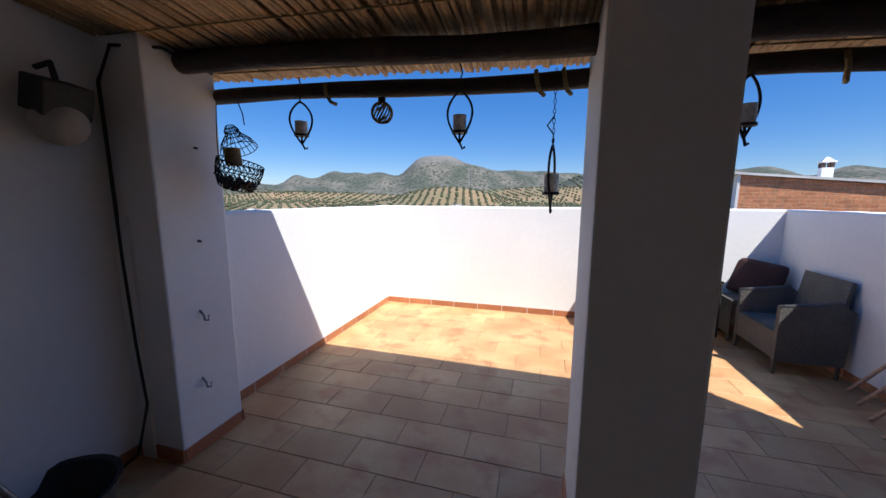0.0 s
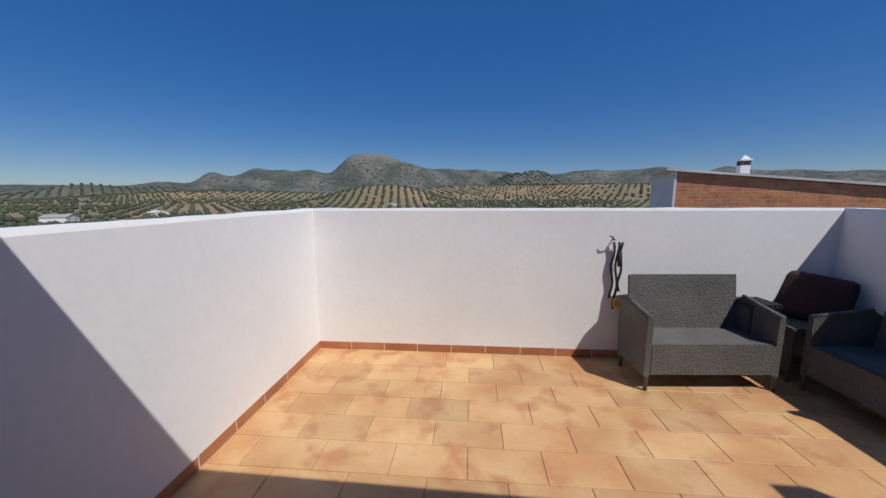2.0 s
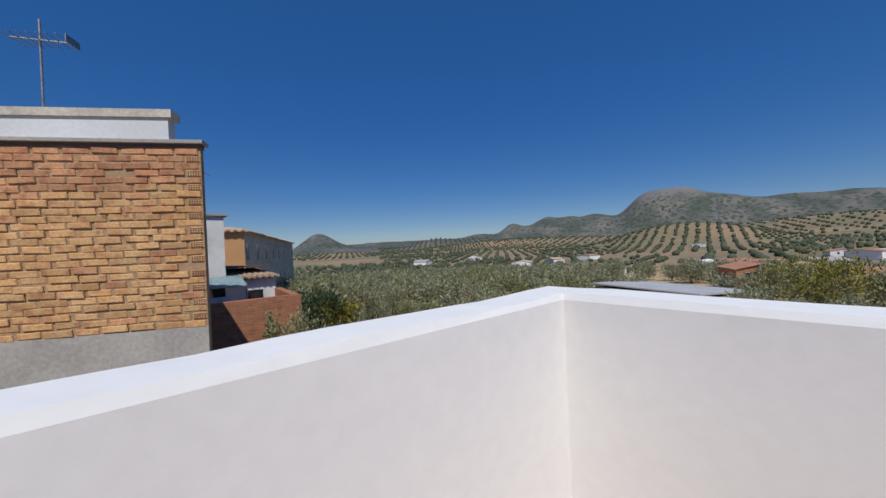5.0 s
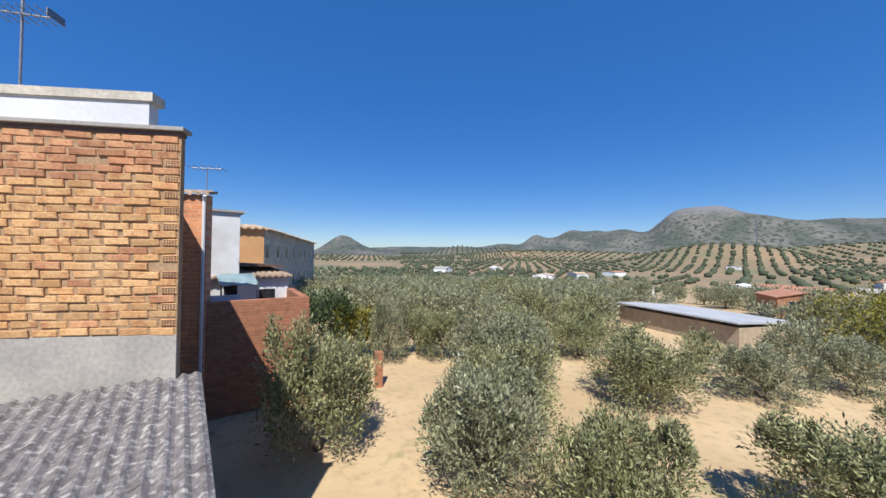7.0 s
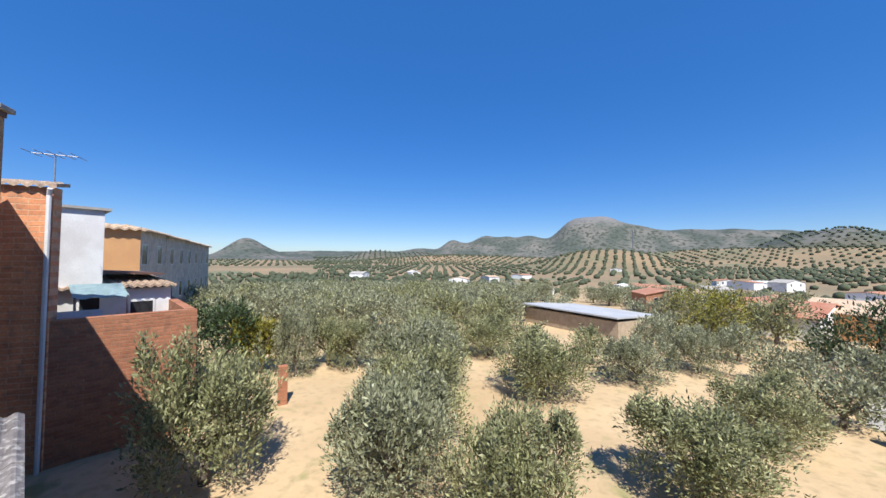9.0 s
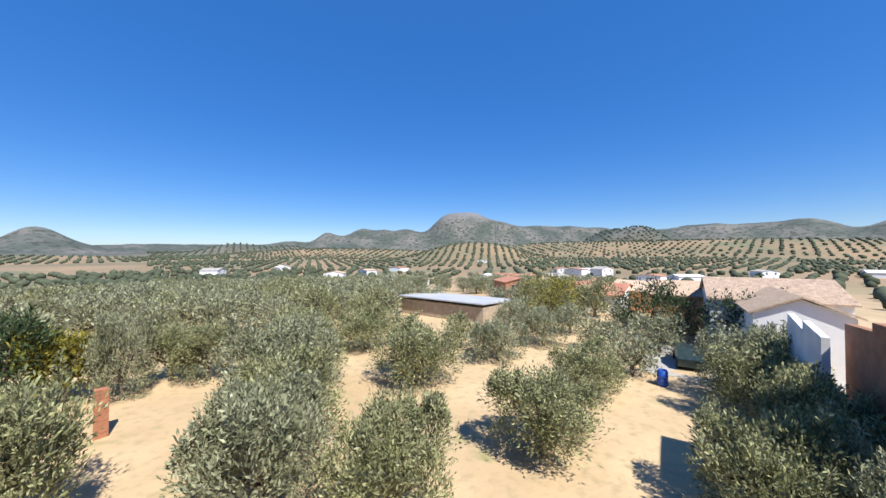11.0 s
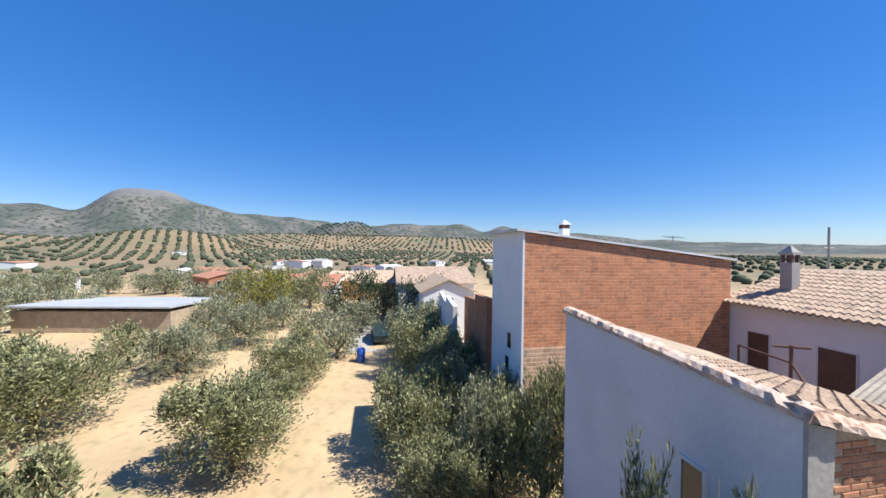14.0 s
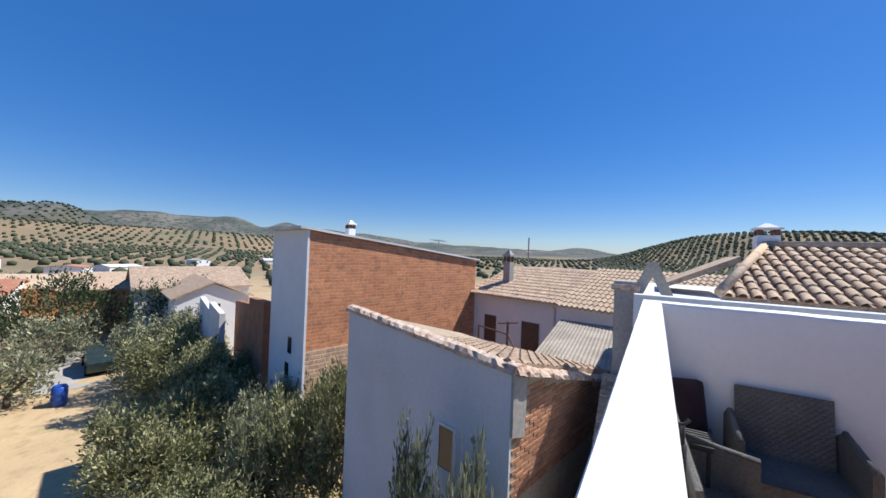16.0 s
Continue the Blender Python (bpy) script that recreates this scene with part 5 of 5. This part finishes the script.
for az, dist, h in ((10.8, 600, 34), (-72.5, 63, 5)):
    p = heading(az) * dist
    z = land(p.x, p.y)
    py = tagged(new("radio_mast"), "thin grey lattice mast standing on the land", "mast")
    base = z if dist > 100 else -2.0
    part("pole", tube(bmesh.new(), [(p.x, p.y, base), (p.x, p.y, base + h + (2 if dist < 100 else 0))], 0.6 if dist > 100 else 0.12, 6), STEEL, py)
    part("arm", tube(bmesh.new(), [(p.x - 1.5, p.y, base + h * 0.9), (p.x + 1.5, p.y, base + h * 0.9)], 0.4 if dist > 100 else 0.08, 6), STEEL, py)

drum = tagged(new("plastic_barrel"), "blue plastic barrel standing on the sandy lane", "barrel")
drum.matrix_basis = pose(6.0, 25.2, land(6.0, 25.2))
bm = bmesh.new()
tube(bm, [(0, 0, 0), (0, 0, 0.06), (0, 0, 0.3), (0, 0, 0.33), (0, 0, 0.36), (0, 0, 0.6), (0, 0, 0.63), (0, 0, 0.66), (0, 0, 0.9), (0, 0, 0.95)], 0.3, 18, radii=[0.27, 0.3, 0.3, 0.32, 0.3, 0.3, 0.32, 0.3, 0.3, 0.27])
part("body", bm, BLUEP, drum, smooth=True)
part("lid", tube(bmesh.new(), [(0, 0, 0.95), (0, 0, 1.0)], 0.25, 18), BLUEP, drum)
car = tagged(new("parked_car"), "dark green parked car under the lane trees", "car")
car.matrix_basis = pose(8.9, 30.5, land(8.9, 30.5), 0, 0, 80)
CARP = material("dark_green_car_paint", (0.02, 0.035, 0.03), (0.03, 0.045, 0.04), 3, 0.25)
part("body", prism([(-2.0, 0.3), (2.0, 0.3), (2.05, 0.75), (1.2, 0.9), (0.6, 1.42), (-1.0, 1.45), (-1.7, 0.95), (-2.05, 0.85)], 1.65), CARP, car, at=Matrix.Translation((0, -0.82, 0)))
part("windscreen", prism([(1.14, 0.93), (0.62, 1.38), (0.66, 1.40), (1.2, 0.94)], 1.4), DARKGLASS, car, at=Matrix.Translation((0, -0.7, 0)))
for x in (-1.25, 1.25):
    for y in (-0.8, 0.8):
        part("wheel", tube(bmesh.new(), [(x, y - 0.1, 0.31), (x, y + 0.1, 0.31)], 0.31, 16), BLACKP, car)
lane = part("pavement", box(-2.5, 2.5, -4, 5, -0.3, 0.05), CEMENT)
tagged(lane, "pale concrete slab under the parked car", "pavement", kind="structure").matrix_basis = pose(8.6, 31, GROUND, 0, 0, -10)

# ---- single bricks and tiles ----
def block_mesh(name, x, y, z, mat, bevel):
    bm = box(-x / 2, x / 2, -y / 2, y / 2, -z / 2, z / 2)
    for v in bm.verts:
        v.co.x += 0.02 * x * (1 if v.co.z > 0 else -1) * (1 if v.co.y > 0 else 0)
    bmesh.ops.bevel(bm, geom=[e for e in bm.edges if all(v.co.y > 0 for v in e.verts)], offset=bevel, segments=1, affect="EDGES")
    return mesh_of(name, bm, mat)


wall_l = [o for o in hl.children if o.name.startswith("wall")][0]
rnd = random.Random(4)
blocks = [block_mesh("clay_block", l, 0.06, 0.122, CLAYBLOCK, 0.012) for l in (0.40, 0.43, 0.24)]
RUDDY = material("ruddy_clay_block", (0.44, 0.20, 0.10), (0.52, 0.28, 0.14), 2.2, 0.92, 0.6, 22, c=(0.36, 0.16, 0.08), amount=0.22, random=0.2)
ruddy = [block_mesh("clay_block", l, 0.06, 0.122, RUDDY, 0.012) for l in (0.40, 0.43)]
# dark plates on the block ends stand in for the shade inside holes
bm = bmesh.new()
for a in range(5):
    for b in range(3):
        box(-0.10 + a * 0.043, -0.072 + a * 0.043, -0.004, 0.003, -0.052 + b * 0.038, -0.027 + b * 0.038, 0, bm)
shade_plate_mesh = mesh_of("hollow_face", bm, DOORBROWN)
for j in range(25):
    x = 0.02 + (0.24 if j % 2 else 0.0)
    if j % 2:
        holes = new("clay_block", blocks[2])
        holes.parent, holes.matrix_basis = wall_l, pose(0.13, -0.022, 0.37 + j * 0.137, 0, 0, 0)
        shade_plates = new("hollow_face", shade_plate_mesh)
        shade_plates.parent, shade_plates.matrix_basis = wall_l, pose(0.13, 0.008, 0.37 + j * 0.137, 0, 0, 0)
    while x < 4.6:
        k = rnd.randrange(2)
        l = (0.40, 0.43)[k]
        if not (rnd.random() < 0.02):
            ob = new("clay_block", (ruddy if j > 18.5 + 0.14 * (4.6 - x) or rnd.random() < 0.06 else blocks)[k])
            ob.parent = wall_l
            ob.matrix_basis = pose(x + l / 2 + (0.0 if j % 2 == 0 else 0.03), -0.018 + rnd.uniform(-0.012, 0.016), 0.37 + j * 0.137 + rnd.uniform(-0.014, 0.014), 0, rnd.uniform(-2.4, 2.4), rnd.uniform(-2.2, 2.2)) @ Matrix.Diagonal((rnd.uniform(0.86, 1.02), 1, rnd.uniform(0.86, 1.05), 1))
        x += l + rnd.uniform(0.012, 0.03)

wall_m = [o for o in hm.children if o.name.startswith("wall")][0]
bricks = block_mesh("brick", 0.24, 0.05, 0.068, REDBRICK, 0.006)
for j in range(32):
    z = -0.12 - j * 0.082
    x = 0.13 + (0.125 if j % 2 else 0)
    while x < LEN - 0.1 and j < 24:
        if z < -0.10 - x * 0.267 - 0.05 and not (x < 0.4 and z > -1.05):
            ob = new("brick", bricks)
            ob.parent = wall_m
            ob.matrix_basis = pose(x, 0.013 + rnd.uniform(-0.005, 0.004), z, 0, rnd.uniform(-1, 1), 180 + rnd.uniform(-0.8, 0.8))
        x += 0.254

# terrace floor tiles in running bond and the skirting
fl = [o for o in scene.objects if o.name == "floor_bed"][0]
fl.name = "floor"
TW, TD = 0.44, 0.25
def tile_data(w, d):
    bm = box(-w / 2, w / 2, -d / 2, d / 2, -0.012, 0.0)
    bmesh.ops.bevel(bm, geom=[e for e in bm.edges if all(v.co.z > -0.001 for v in e.verts)], offset=0.002, segments=1, affect="EDGES")
    return mesh_of("tile", bm, TILE)
tile_cache = {}
rnd = random.Random(9)
rest = bmesh.new()
made = 0
for j in range(27):
    y1 = -0.065 - j * TD if j else 0.0
    y0 = -0.065 - (j + 1) * TD
    x = -0.10 - (TW / 2 if j % 2 else 0.0) + 0.09
    while x < RIGHT:
        a, b = max(x, 0.0 if y0 > -3.3 else -0.1), min(x + TW, RIGHT)
        x += TW
        if b - a < 0.03:
            continue
        key = (round(b - a, 3), round(y1 - y0, 3))
        if key not in tile_cache:
            tile_cache[key] = tile_data(key[0] - 0.004, key[1] - 0.004)
        m = pose((a + b) / 2, (y0 + y1) / 2, rnd.uniform(-0.0008, 0.0008), rnd.uniform(-0.1, 0.1), rnd.uniform(-0.08, 0.08), 0)
        if made < 230:
            ob = new("tile", tile_cache[key])
            ob.parent, ob.matrix_basis = fl, m
            made += 1
        else:
            k = len(rest.verts)
            rest.from_mesh(tile_cache[key])
            rest.verts.ensure_lookup_table()
            bmesh.ops.transform(rest, matrix=m, verts=rest.verts[k:])
tagged(part("far_floor_tiles", rest, TILE, fl), kind="stuff")


def skirting(name, a, b, normal, label):
    """Skirting tiles end to end along a wall's foot."""
    a, b = Vector(a), Vector(b)
    n = max(1, round((b - a).length / 0.33))
    l = (b - a).length / n
    top = tagged(new(name), label, "skirting", kind="structure")
    top.matrix_basis = frame_of(a, b - a)
    bm = box(0.002, l - 0.003, -0.002, 0.010, 0.001, 0.078)
    bmesh.ops.bevel(bm, geom=bm.edges[:], offset=0.002, segments=1, affect="EDGES")
    me = mesh_of("skirting_tile", bm, SKIRT)
    for k in range(n):
        ob = new("skirting_tile", me)
        ob.parent, ob.matrix_basis = top, pose(k * l, 0, rnd.uniform(-0.001, 0.001))


skirting("baseboard", (RIGHT - 0.0, -0.0, 0), (0.0, 0.0, 0), 0, "red clay skirting tiles along the parapet foot")
skirting("baseboard", (0.0, -0.012, 0), (0.0, -2.88, 0), 0, "red clay skirting tiles along the side parapet")
skirting("baseboard", (RIGHT, -6.6, 0), (RIGHT, -0.012, 0), 0, "red clay skirting tiles along the shaded wall")
skirting("baseboard", (0.0, -2.88, 0), (0.22, -2.88, 0), 0, "red clay skirting tiles round the pier")
skirting("baseboard", (0.21, -2.89, 0), (0.21, -3.29, 0), 0, "red clay skirting tiles round the pier")
skirting("baseboard", (0.22, -3.29, 0), (-0.1, -3.29, 0), 0, "red clay skirting tiles round the pier")
skirting("baseboard", (-0.1, -3.30, 0), (-0.1, -6.6, 0), 0, "red clay skirting tiles along the inner wall")
for a, b in (((2.31, -2.87, 0), (2.73, -2.87, 0)), ((2.31, -3.28, 0), (2.31, -2.87, 0)), ((2.73, -3.28, 0), (2.31, -3.28, 0)), ((2.73, -2.87, 0), (2.73, -3.28, 0))):
    skirting("baseboard", a, b, 0, "red clay skirting tiles round the pillar")
